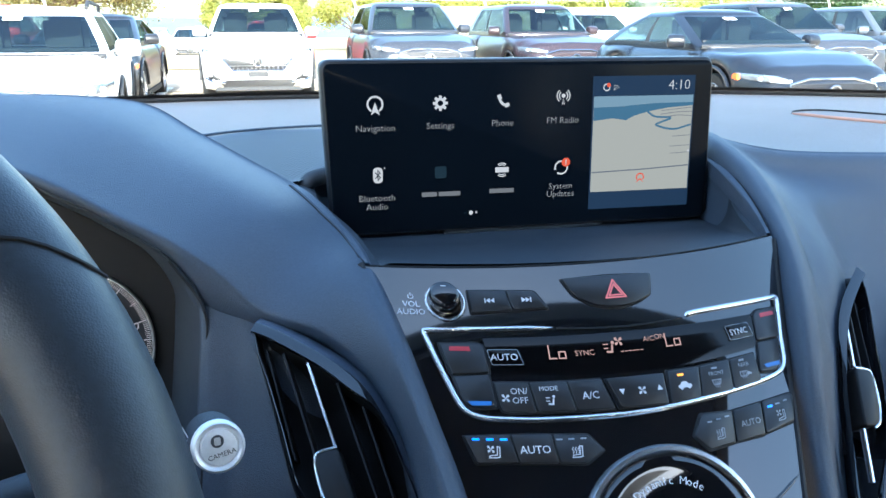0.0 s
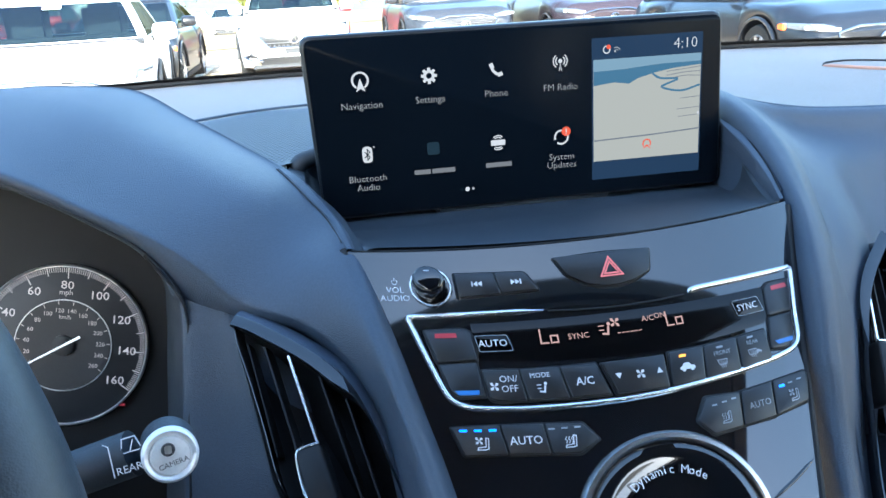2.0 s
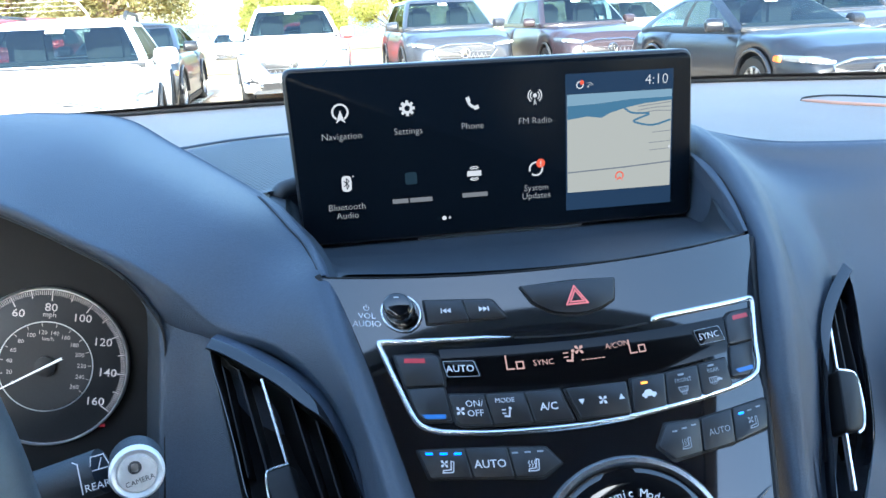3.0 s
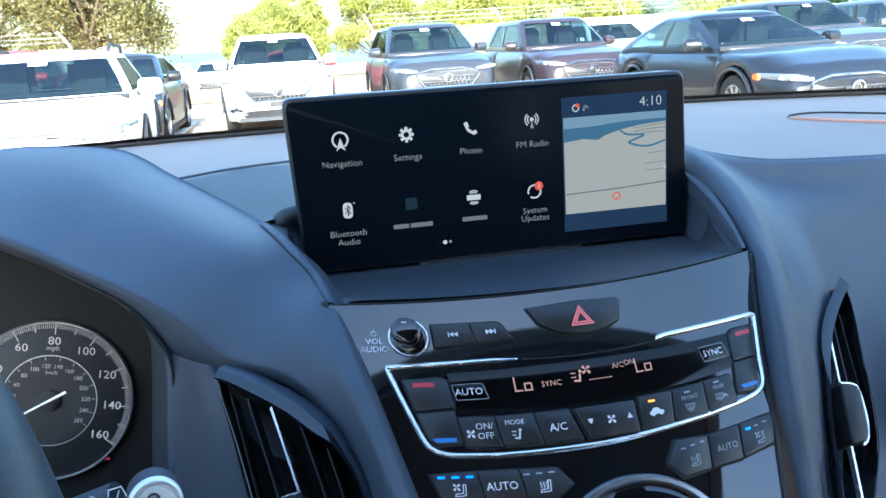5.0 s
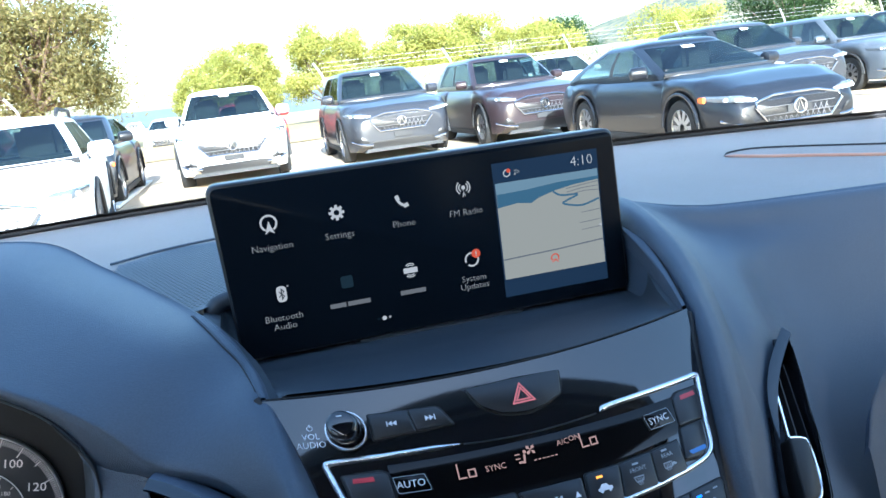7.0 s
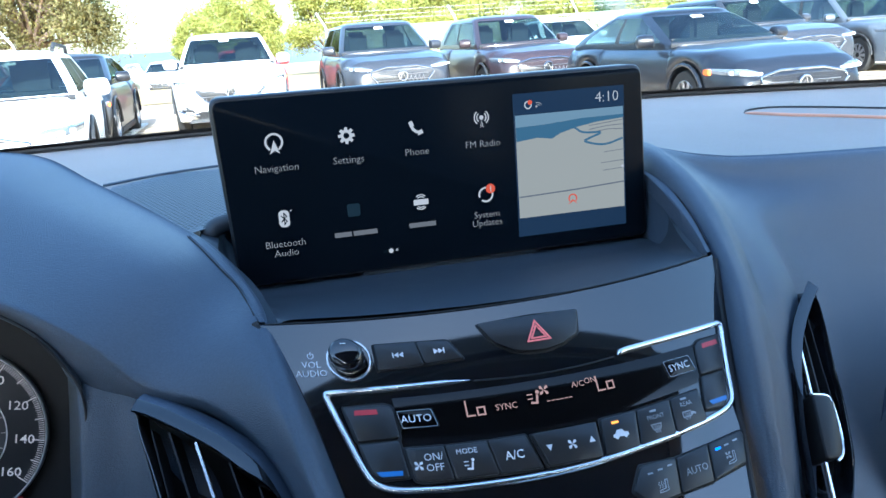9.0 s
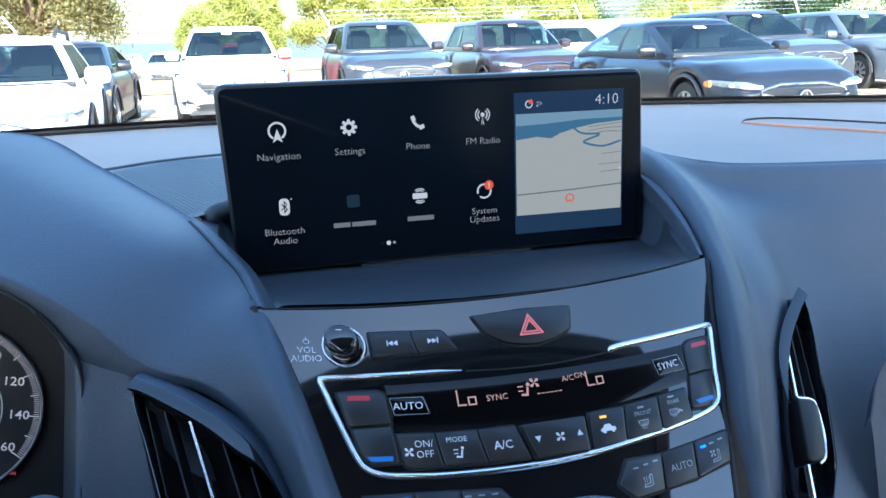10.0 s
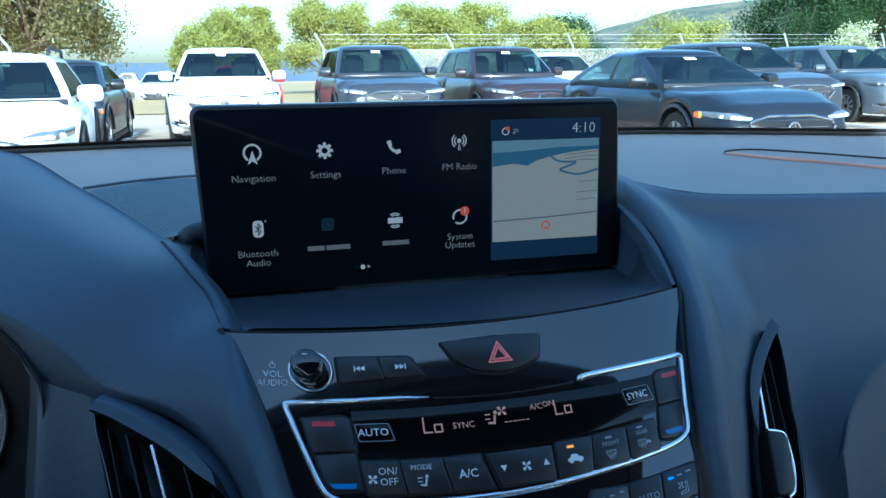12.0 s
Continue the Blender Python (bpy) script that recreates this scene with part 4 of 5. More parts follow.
def vent_bar(name, a, b, w, top, deep, to, vent, material, label=""):
    """A slat: a thin upright blade with a rounded front edge."""
    d = (Vector(b) - Vector(a)).normalized()
    s = Vector((-d.y, d.x)) * w / 2
    prof = ((-1, top - deep), (-1, top - w * .4), (-.6, top), (.6, top), (1, top - w * .4), (1, top - deep))
    rows = [[to(*((Vector(a).lerp(Vector(b), k / 6) + s * q) / 1000), h / 1000) for q, h in prof] for k in range(7)]
    return part(name, grid_bm(rows), material, vent, label)


for side in (-1, 1):
    to = on_vent(side)
    vent = thing("air_vent", "gloss black leaf-shaped air vent with a chrome blade", "air vent", to(0.06, 0.04, 0), "vents beside the stack")
    far_e, near_e, b0, b1 = VENT_SHAPE[side]
    far_e, near_e = [spline([(a / 1000, b / 1000, 0) for a, b in q], 72) for q in (far_e, near_e)]
    rows_b, rows_t, rows_p = [], [], []
    for k, (p, q) in enumerate(zip(far_e, near_e)):
        c = (p + q) / 2
        f = k / 71
        wide_f = .0056 * (1 - blend(.36, .56, f)) + .0012
        rim_f, rim_n = p + (c - p).normalized() * wide_f, q + (c - q).normalized() * .0016
        wall_f = rim_f + (c - rim_f).normalized() * (.0045 if side > 0 else .0012)
        rows_b.append([to(p.x, p.y, .0002), to(*p.lerp(rim_f, .12).xy, .0009), to(*p.lerp(rim_f, .9).xy, .0026), to(rim_f.x, rim_f.y, .0020), to(*rim_f.lerp(wall_f, .1).xy, .0004)])
        rows_t.append([to(*rim_f.lerp(wall_f, .1).xy, .0004), to(*rim_f.lerp(wall_f, .25).xy, -.004), to(wall_f.x, wall_f.y, -.014), to(*c.xy, -.030),
                       to(rim_n.x, rim_n.y, -.014), to(rim_n.x, rim_n.y, -.0012), to(*q.lerp(rim_n, .5).xy, -.0002), to(q.x, q.y, -.0012), to(q.x, q.y, -.004)])
        away = (p - c).normalized()
        rows_p.append([to(*(p + away * a).xy, h) for a, h in ((0, .0002), (.0008, -.0004), (.003, -.003), (.006, -.009))])
    if side < 0:
        part("vent_surround", grid_bm(rows_p), PAD, vent, "charcoal padding round the bezel")
    part("throat", grid_bm(rows_t), SLAT if side < 0 else PIANO, vent)
    part("bezel", grid_bm(rows_b), PIANO, vent, "gloss black bezel")
    part("bezel_line", tube_bm([to(p.x, p.y, .0001) for p in (near_e[k].lerp(far_e[k], .06 + .02 * (k < 2)) for k in range(2, 40))], .00022, 6), PIANO, vent, "fine glossy line along the edge")
    vent_bar("slat", (19.6, 7.6), (74, 58.8), 1.3, -2.5, 14, to, vent, SLAT)
    vent_bar("slat", (10, 9.5), (52, 52), 1.0, -4.5, 12, to, vent, SLAT)
    vent_bar("slat", (52.6, 9.4 + 8 * (side > 0)), (104, 57), 1.3, -2.5, 14, to, vent, SLAT)
    vent_bar("slat", (70, 14 + 14 * (side > 0)), (118, 60), 1.3, -3.5, 14, to, vent, SLAT)
    d_ = (Vector(b1) - Vector(b0)).normalized()
    n_ = Vector((-d_.y, d_.x))
    tail_b = Vector(b1) + d_ * 36
    vent_bar("chrome_blade", b0, b1, 1.9, 0.6, 3, to, vent, CHROME, "slim chrome blade")
    vent_bar("chrome_blade", tail_b, tail_b + d_ * 30, 1.9, -0.4, 3, to, vent, CHROME, "slim chrome blade")
    o = [Vector(b1) - n_ * 1.5, Vector(b1) + n_ * 11 - d_ * 1.0, Vector(b1) + n_ * 12.5 + d_ * 22, Vector(b1) + n_ * 9 + d_ * 33, Vector(b1) + d_ * 36 - n_ * 1.5]
    o = rounded([tuple(q / 1000) for q in o], .003, 5)
    slider = part("slider", plate(o, to, -.010, .0022, .0014), SLAT, vent, "black sliding tab")
    edge_o = [Vector(b1) - n_ * 1 + d_ * .2, Vector(b1) + n_ * 8 - d_ * .6, Vector(b1) + n_ * 11 + d_ * 2, Vector(b1) + n_ * 12.3 + d_ * 12, Vector(b1) + n_ * 12.3 + d_ * 22, Vector(b1) + n_ * 10 + d_ * 31, Vector(b1) + n_ * 6 + d_ * 35]
    part("slider_edge", tube_bm([to(q.x, q.y, .0014) for q in spline([(q.x / 1000, q.y / 1000, 0) for q in edge_o], 30)], .0008, 8), CHROME, slider, "chrome edge of the tab")

# ---- instruments ----
GX, GY, GZ = -0.1165, 0.531, 1.0882
clus = thing("instrument_cluster", "dark speedometer with pale numerals and a white needle", "instrument cluster", (-0.2, GY + .02, 1.0))


def on_gauge(u, v, h):
    k = 1.03
    u, v = u * .982 + v * .190, v * .982 - u * .190
    return Vector((GX + k * u, GY - h * .966 + k * v * .22, GZ + k * v * .975 + h * .22))


part("back_panel", plate(rounded([(-.24, -.10), (.075, -.10), (.085, .09), (-.24, .11)], .02, 5), on_gauge, -.012, -.003, .001), DARK, clus)
part("dial_face", lathe([(.0470, -.003), (.0470, .0), (.0462, .0004), (.0005, .0004)], on_gauge, 0, 0, 72), GAUGE, clus, "black speedometer face")
part("dial_rim", lathe([(.0482, -.003), (.0482, .0016), (.0476, .0022), (.0471, .0016), (.0470, .0002)], on_gauge, 0, 0, 72), SATIN, clus, "thin silver rim")
part("inner_rim", flat(ring(0, 0, .0268, .0275, 0, 360, 60), on_gauge, .0010), SATIN, clus, smooth=False)
part("inner_face", flat(disc(0, 0, .0268, 60), on_gauge, .0008), GAUGE_INNER, clus, smooth=False)
ticks = []
for k in range(161):
    a = radians(90 - (-122.5 + 1.53125 * k))
    l = .0060 if k % 20 == 0 else .0040 if k % 10 == 0 else .0026
    w = .0006 if k % 10 == 0 else .00034
    tick = stroke([(.0462 * math.cos(a), .0462 * math.sin(a)), ((.0462 - l) * math.cos(a), (.0462 - l) * math.sin(a))], w)
    if k % 10 == 0:
        part("tick", flat(tick, on_gauge, .0009), GAUGE_TEXT, clus, smooth=False)
    else:
        ticks += tick
part("fine_scale", flat(ticks, on_gauge, .0009), GAUGE_TEXT, clus, smooth=False)
for k in range(0, 161, 20):
    a = radians(90 - (-122.5 + 1.53125 * k))
    part("speed_numeral", text_bm(str(k), .0068, on_gauge, .0358 * math.cos(a), .0358 * math.sin(a), .0010, .00004, 0, 1.12), GAUGE_TEXT, clus, smooth=False)
part("unit_legend", text_bm("mph", .0044, on_gauge, -.0005, .0315, .0010), GAUGE_TEXT, clus, smooth=False)
for k in range(0, 261, 20):
    a = radians(90 - (-122.5 + 245 * k / 260))
    part("metric_numeral", text_bm(str(k), .0036, on_gauge, .0208 * math.cos(a), .0208 * math.sin(a), .0012), GAUGE_TEXT, clus, smooth=False)
    part("metric_tick", flat(stroke([(.0262 * math.cos(a), .0262 * math.sin(a)), (.0246 * math.cos(a), .0246 * math.sin(a))], .0004), on_gauge, .0012), GAUGE_TEXT, clus, smooth=False)
part("unit_legend", text_bm("km/h", .0034, on_gauge, .0, .0168, .0012), GAUGE_TEXT, clus, smooth=False)
a = radians(90 + 122.5)
needle = bmesh.new()
tip, tail = Vector((math.cos(a), math.sin(a))) * .038, Vector((math.cos(a), math.sin(a))) * -.0115
sd = Vector((-math.sin(a), math.cos(a)))
nv = [needle.verts.new(on_gauge(*p, h)) for p, h in ((tip + sd * .0003, .003), (tip - sd * .0003, .003), (tail - sd * .0008, .004), (tail + sd * .0008, .004), (Vector((0, 0)), .0052))]
needle.faces.new(nv[:4])
for k in range(4):
    needle.faces.new((nv[k], nv[(k + 1) % 4], nv[4]))
part("needle", needle, NEEDLE, clus, "slim white needle", smooth=False)
part("needle_hub", lathe([(.0062, .0008), (.0060, .0030), (.0030, .0036), (.0004, .0036)], on_gauge, 0, 0, 28), GAUGE, clus)
part("warning_mark", flat(rect(0.0355, -.0335, .004, .0016), on_gauge, .0010), RED_MARK, clus, smooth=False)

# ---- steering wheel ----
WC, WR, WT = Vector((-0.1925, 0.185, 1.134)), 0.168, 0.0185
wheel = thing("steering_wheel", "black leather-wrapped steering wheel rim", "steering wheel", WC)
tilt = Euler((radians(-25), 0, 0)).to_matrix()


def on_wheel(a, r, h):
    return WC + tilt @ Vector((r * math.cos(a), -h, r * math.sin(a)))


rows_w = []
for i in range(120):
    a = 2 * math.pi * i / 120
    rows_w.append([on_wheel(a, WR + WT * math.cos(q) * 0.92, WT * math.sin(q)) for q in (2 * math.pi * k / 24 for k in range(24))])
rows_w.append(rows_w[0])
part("rim", grid_bm(rows_w, True), LEATHER, wheel, "smooth black leather rim")
for aa in (30, 150, 205, 335):
    a0 = radians(aa)
    part("seam", tube_bm([on_wheel(a0 + .10 * math.sin(q) ** 2 * (1 if aa < 90 else -1), WR + (WT + .0002) * math.cos(q) * 0.92, (WT + .0002) * math.sin(q)) for q in (2 * math.pi * k / 30 for k in range(31))], .0006, 6), THREAD, wheel)
for aa in (180, 0, 262, 278):
    a0 = radians(aa)
    part("spoke", tube_bm([on_wheel(a0, r, -.012 - .02 * (1 - r / WR)) for r in (0.05 + 0.115 * k / 6 for k in range(7))], lambda t: .018 - .006 * t, 10), PLASTIC, wheel)
part("hub", tube_bm([on_wheel(0, 0, h) for h in (-.05, -.03, -.01, 0.004, .010)], lambda t: .078 - .02 * t ** 4, 28), PLASTIC, wheel)
part("column", tube_bm([on_wheel(0, 0, h) for h in (-.32, -.20, -.10, -.05)], .05, 20), PLASTIC, wheel)

# ---- wiper stalk ----
S0, S1 = Vector((-.17, .325, 1.085)), Vector((-.0155, .303, 1.1290))
stalk = thing("wiper_stalk", "black wiper stalk with a silver camera button on its end", "control stalk", S0)
sdir = (S1 - S0).normalized()


def on_cap(u, v, h):
    """The end button looks back at the driver."""
    n = Vector((.22, -.94, .26)).normalized()
    e1 = Vector((1, 0, 0)) - n * n.x
    e1.normalize()
    e2 = n.cross(e1) * -1
    if e2.z < 0:
        e2 = -e2
    return S1 + (e1 * u + e2 * v + n * h) * 0.66


part("shaft", tube_bm([S0 + (S1 - S0) * (k / 10) + Vector((0, .012 * (k / 10), 0)) for k in range(10)], lambda t: .0080 + .0006 * t, 16), PLASTIC, stalk)


def on_shaft(u, v, h):
    p = S1 - sdir * 0.0265 + Vector((0, .009, 0))
    n = Vector((.10, -.86, .50)).normalized()
    side = (sdir - n * sdir.dot(n)).normalized()
    up_ = side.cross(n) * -1
    if up_.z < 0:
        up_ = -up_
    return p + side * u + up_ * v + n * (0.0086 + h)


part("rear_legend", text_bm("REAR", .0038, on_shaft, .0085, -.0045, .0012), LEGEND, stalk, smooth=False)
part("wiper_symbol", flat(stroke([(.0070, .0012), (.0140, .0012), (.0125, .0062), (.0080, .0062), (.0070, .0012)], .0004) + stroke([(.0098, .0012), (.0115, .0050)], .0004), on_shaft, .0012), LEGEND, stalk, smooth=False)
part("stalk_line", flat(stroke([(.0030, -.006), (.0030, .005), (.0015, .0062)], .0004), on_shaft, .0003), LEGEND, stalk, smooth=False)
part("mist_legend", text_bm("MIST", .0046, on_shaft, -.0700, .0030, .0012), LEGEND, stalk, smooth=False)
part("collar", lathe([(.0150, -.030), (.0150, -.010), (.0148, -.004), (.0142, -.001)], on_cap, 0, 0, 32), PLASTIC, stalk)
part("button_rim", lathe([(.0145, -.008), (.0148, -.001), (.0145, .002), (.0132, .0034), (.0118, .0030), (.0108, .0016)], on_cap, 0, 0, 40), BUTTON_SILVER, stalk, "silver ring")
part("camera_button", lathe([(.0104, -.002), (.0104, .0022), (.0098, .0030), (.006, .0034), (.0004, .0035)], on_cap, 0, 0, 40), BUTTON_SILVER, stalk, "brushed silver button")
INK = mat("button_print", (0.05, 0.055, 0.065), 0.6)
part("camera_legend", text_bm("CAMERA", .0040, on_cap, .0012, -.0040, .0040, 0, 12), INK, stalk, smooth=False)
part("car_symbol", flat(disc(-.0010, .0036, .0036, 20), on_cap, .0039), INK, stalk, smooth=False)
part("car_symbol", flat([rounded([(-.0028, .0014), (.0008, .0014), (.0008, .0058), (-.0028, .0058)], .001, 3)], on_cap, .0042), SATIN, stalk, smooth=False)

# ---- outside: the parking lot ----
def gz(y):
    return 0.0205 * max(0.0, min(y, 10.0)) + 0.008 * max(0.0, min(y - 10.0, 12.0))


ASPHALT = mat("sun_bleached_asphalt", (0.46, 0.355, 0.235), 0.9, grain=0.4, grain_scale=60, bump=0.3, bump_scale=80, patch=0.4, patch_scale=0.35, second=(0.34, 0.26, 0.17))
DRY = mat("dry_grass", (0.38, 0.27, 0.12), 0.95, grain=0.5, grain_scale=3, patch=0.5, patch_scale=0.08, second=(0.24, 0.19, 0.08))
PAINT_LINE = mat("bay_paint", (0.75, 0.74, 0.70), 0.8, grain=0.4, grain_scale=40)
ys = [-60, -20, -5, 0, 5, 10, 15, 20, 26, 34, 60, 110, 250, 900, 3000]
xs = [-3000, -800, -200, -60, -30, -15, 0, 15, 30, 60, 200, 800, 3000]
tagged(part("ground", grid_bm([[(x, y, gz(y)) for y in ys] for x in xs]), ASPHALT, smooth=True), "sun-bleached asphalt of a parking lot", "ground", kind="structure")
tagged(part("verge", grid_bm([[(x, y, gz(y) + 0.03 + 0.25 * (y > 30)) for y in (27.0, 29, 34, 60, 110, 300)] for x in (-300, -60, -12, -3, 3, 12, 60, 300)]), DRY), "dry grass verge beyond the fence", "verge", kind="structure")
for i in range(-3, 8):
    tagged(part("bay_line", box_bm((0.9 + 2.75 * i, 12.6, gz(15)), (1.02 + 2.75 * i, 17.8, gz(15) + 0.006 + 0.04)), PAINT_LINE), "painted white parking bay line", "bay line", "bay lines", "structure")

GLASS_CAR = bpy.data.materials.new("car_glass")
GLASS_CAR.use_nodes = True
cg = GLASS_CAR.node_tree
for n_ in list(cg.nodes):
    cg.nodes.remove(n_)
c_out, c_mix, c_t, c_g = [cg.nodes.new("ShaderNode" + k) for k in ("OutputMaterial", "MixShader", "BsdfTransparent", "BsdfGlossy")]
c_t.inputs[0].default_value = (0.30, 0.38, 0.37, 1)
c_g.inputs["Roughness"].default_value = 0.03
c_mix.inputs[0].default_value = 0.10
cg.links.new(c_t.outputs[0], c_mix.inputs[1])
cg.links.new(c_g.outputs[0], c_mix.inputs[2])
cg.links.new(c_mix.outputs[0], c_out.inputs[0])
TYRE = mat("tyre_rubber", (0.012, 0.012, 0.012), 0.85, grain=0.3)
RIM = mat("alloy_rim", (0.45, 0.45, 0.46), 0.3, metal=0.8, patch=0.2)
LAMP = mat("headlamp_lens", (0.13, 0.15, 0.18), 0.12, metal=0.3, coat=1.0, patch=0.5, patch_scale=14)
LED = mat("headlamp_led", (0.30, 0.31, 0.33), 0.2)
AMBER = mat("amber_lens", (0.75, 0.16, 0.03), 0.2, emit=0.05)
MESH_BLACK = mat("grille_black", (0.012, 0.012, 0.013), 0.35, grain=0.3, grain_scale=60)
TRIM_CHROME = mat("car_chrome", (0.55, 0.56, 0.58), 0.22, metal=1.0, patch=0.2)
BARS = mat("grille_bars", (0.22, 0.22, 0.23), 0.4, metal=0.7, patch=0.2)
CLAD = mat("lower_cladding", (0.02, 0.02, 0.021), 0.7, grain=0.3)
TAG = mat("windscreen_sticker", (0.8, 0.8, 0.78), 0.6)
SEAT = mat("car_seat", (0.04, 0.04, 0.045), 0.7)


def paint(name, c, flake=0.15):
    return mat(name, c, 0.34, metal=0.0, coat=0.35, spec=0.3, grain=flake, grain_scale=900, patch=0.12, patch_scale=1.2)


SUV = dict(L=4.75, W=1.90, H=1.66, belt=1.06, hood=1.02, nose=0.92, wheel=0.36, fa=-1.45, ra=1.32, ab=-1.02, at=-0.22, ct=1.72, cb=2.15, clad=True)
BIG = dict(L=4.98, W=1.97, H=1.71, belt=1.10, hood=1.06, nose=0.95, wheel=0.38, fa=-1.50, ra=1.32, ab=-1.12, at=-0.30, ct=1.85, cb=2.28, clad=True)
SEDAN = dict(L=4.85, W=1.86, H=1.43, belt=0.94, hood=0.90, nose=0.74, wheel=0.34, fa=-1.46, ra=1.32, ab=-0.98, at=0.02, ct=1.02, cb=2.12, clad=False)


def ss(a, b, t):
    t = min(1, max(0, (t - a) / (b - a)))
    return t * t * (3 - 2 * t)


def car(name, label, spec, body, place, turn=0.0, tag=True, roof=None, rails=False, detail=True, category="car"):
    """A parked car; its nose looks along -y."""
    L, W, H, belt = spec["L"], spec["W"], spec["H"], spec["belt"]
    c = thing(name, label, category, group="parked cars")
    wr, hw, fy = spec["wheel"], W / 2, -L / 2
    zb = 0.22 if spec["clad"] else 0.17

    def top(y):
        t = (y - fy)
        front = spec["nose"] + (spec["hood"] - spec["nose"]) * ss(0.0, 0.75, t) + (belt - spec["hood"]) * ss(0.6, spec["ab"] - fy + .1, t)
        front = front - 0.16 * (1 - ss(0, 0.16, t))
        rear = (belt + 0.02) - 0.10 * ss(spec["cb"] - .1, L / 2, y) - 0.2 * ss(L / 2 - .12, L / 2, y)
        return min(front, rear)

    def width(y):
        t, q = y - fy, L / 2 - y
        return hw * (0.74 + 0.26 * math.sqrt(min(1, t / 0.62)) ** 0.9) * (0.82 + 0.18 * math.sqrt(min(1, q / 0.5)))

    def bottom(y):
        z = zb + 0.10 * (1 - ss(0, .25, y - fy)) + 0.12 * (1 - ss(0, .3, L / 2 - y))
        for ya in (spec["fa"], spec["ra"]):
            d = abs(y - ya)
            r = wr + 0.065
            if d < r:
                z = max(z, wr + math.sqrt(r * r - d * d))
        return z

    def front(u, z):
        y = fy
        while y < fy + 1.2 and (width(y) * .985 < abs(u) or top(y) + .005 < z):
            y += .008
        return y

    rows = []
    stops = sorted(set([fy + L * k / 60 for k in range(61)] + [ya + s * (wr + .064) * f for ya in (spec["fa"], spec["ra"]) for s in (-1, 1) for f in (1.001, .98, .9, .75)] + [fy + .015, fy + .04]))
    for y in stops:
        w, z0, z1 = width(y), bottom(y), top(y)
        sh = z0 + (z1 - z0) * 0.72
        half = [(0, z0), (w * .80, z0), (w * .95, z0 + .015), (w * .985, z0 + (sh - z0) * .35), (w, z0 + (sh - z0) * .75), (w * .985, sh), (w * .955, sh + (z1 - sh) * .55), (w * .90, z1 - (z1 - sh) * .14), (w * .80, z1 + .004), (w * .66, z1 + .022), (w * .5, z1 + .018), (0, z1 + .03)]
        rows.append([(x, y, z) for x, z in half] + [(-x, y, z) for x, z in half[-2:0:-1]])
    bm = grid_bm(rows, True)
    bm.faces.new([v for v in bm.verts if abs(v.co.y - stops[0]) < 1e-6])
    bm.faces.new([v for v in bm.verts if abs(v.co.y - stops[-1]) < 1e-6])
    shell = part("body", bm, body, c)
    # cabin
    ab, at, ct, cb = spec["ab"], spec["at"], spec["ct"], spec["cb"]
    wb, wt = hw * .90, hw * .70
    zt = H - .06
    # greenhouse: rounded rings that draw in towards the roof, split into glass, pillars and roof
    def plan(h):
        """One ring: its points, and what stands between each point and the next."""
        w = wb + (wt - wb) * h ** 1.25 - .01
        y0, y1 = ab + (at - ab) * h - .02 * math.sin(math.pi * h), cb + (ct - cb) * (h ** 1.35)
        rc = min(.17, .3 * (y1 - y0))
        pts, kinds = [], []

        def put(x, y, kind):
            pts.append((x, y - bow * (1 - (x / w) ** 2) * (y < (y0 + y1) / 2)))
            kinds.append(kind)
        bow = .13 * (1 - .5 * h)
        nf = 12
        for k in range(nf):
            put(-(w - rc) + 2 * (w - rc) * k / nf, y0, "windscreen")
        for k in range(5):
            a = radians(90 * k / 5)
            put(w - rc + rc * math.sin(a), y0 + rc - rc * math.cos(a), "windscreen" if k < 2 else "shell")
        for k in range(20):
            put(w, y0 + rc + (y1 - y0 - 2 * rc) * k / 20, "shell" if k > 17 else "post" if k == 9 else "door_window" if k < 9 else "rear_door_window")
        for k in range(5):
            a = radians(90 * k / 5)
            put(w - rc + rc * math.cos(a), y1 - rc + rc * math.sin(a), "shell")
        for k in range(nf):
            put((w - rc) - 2 * (w - rc) * k / nf, y1, "rear_window")
        for k in range(5):
            a = radians(90 * k / 5)
            put(-(w - rc) - rc * math.sin(a), y1 - rc + rc * math.cos(a), "shell")
        for k in range(20):
            q = 19 - k
            put(-w, y1 - rc - (y1 - y0 - 2 * rc) * k / 20, "shell" if q > 17 else "post" if q == 9 else "door_window_off" if q < 9 else "rear_door_window_off")
        for k in range(5):
            a = radians(90 * k / 5)
            put(-(w - rc) - rc * math.cos(a), y0 + rc - rc * math.sin(a), "windscreen" if k > 2 else "shell")
        return pts, kinds

    levels = [(-.12, 0), (.02, 0), (.10, 1), (.25, 1), (.40, 1), (.55, 1), (.70, 1), (.82, 1), (.91, 0), (.97, 0)]
    skin_v = []
    for h, _ in levels:
        pts, kinds = plan(max(0, h))
        skin_v.append([Vector((x, y, belt + .02 + (zt - belt - .02) * h)) for x, y in pts])
    crown_z = [(.985, .010), (.94, .030), (.80, .055), (.55, .072), (.25, .080), (.02, .082)]
    cen = sum(skin_v[-1], Vector()) / len(skin_v[-1])
    edge_top = skin_v[-1]
    for f, up in crown_z:
        skin_v.append([Vector((cen.x + (p.x - cen.x) * f, cen.y + (p.y - cen.y) * f, p.z + up * (H - zt + .02) / .08)) for p in edge_top])
    sheets = {}
    n_r = len(kinds)
    for r in range(len(skin_v) - 1):
        glassy = r < len(levels) and levels[r][1]
        for k in range(n_r):
            nm = kinds[k] if glassy else "roof" if r >= len(levels) - 2 else "shell"
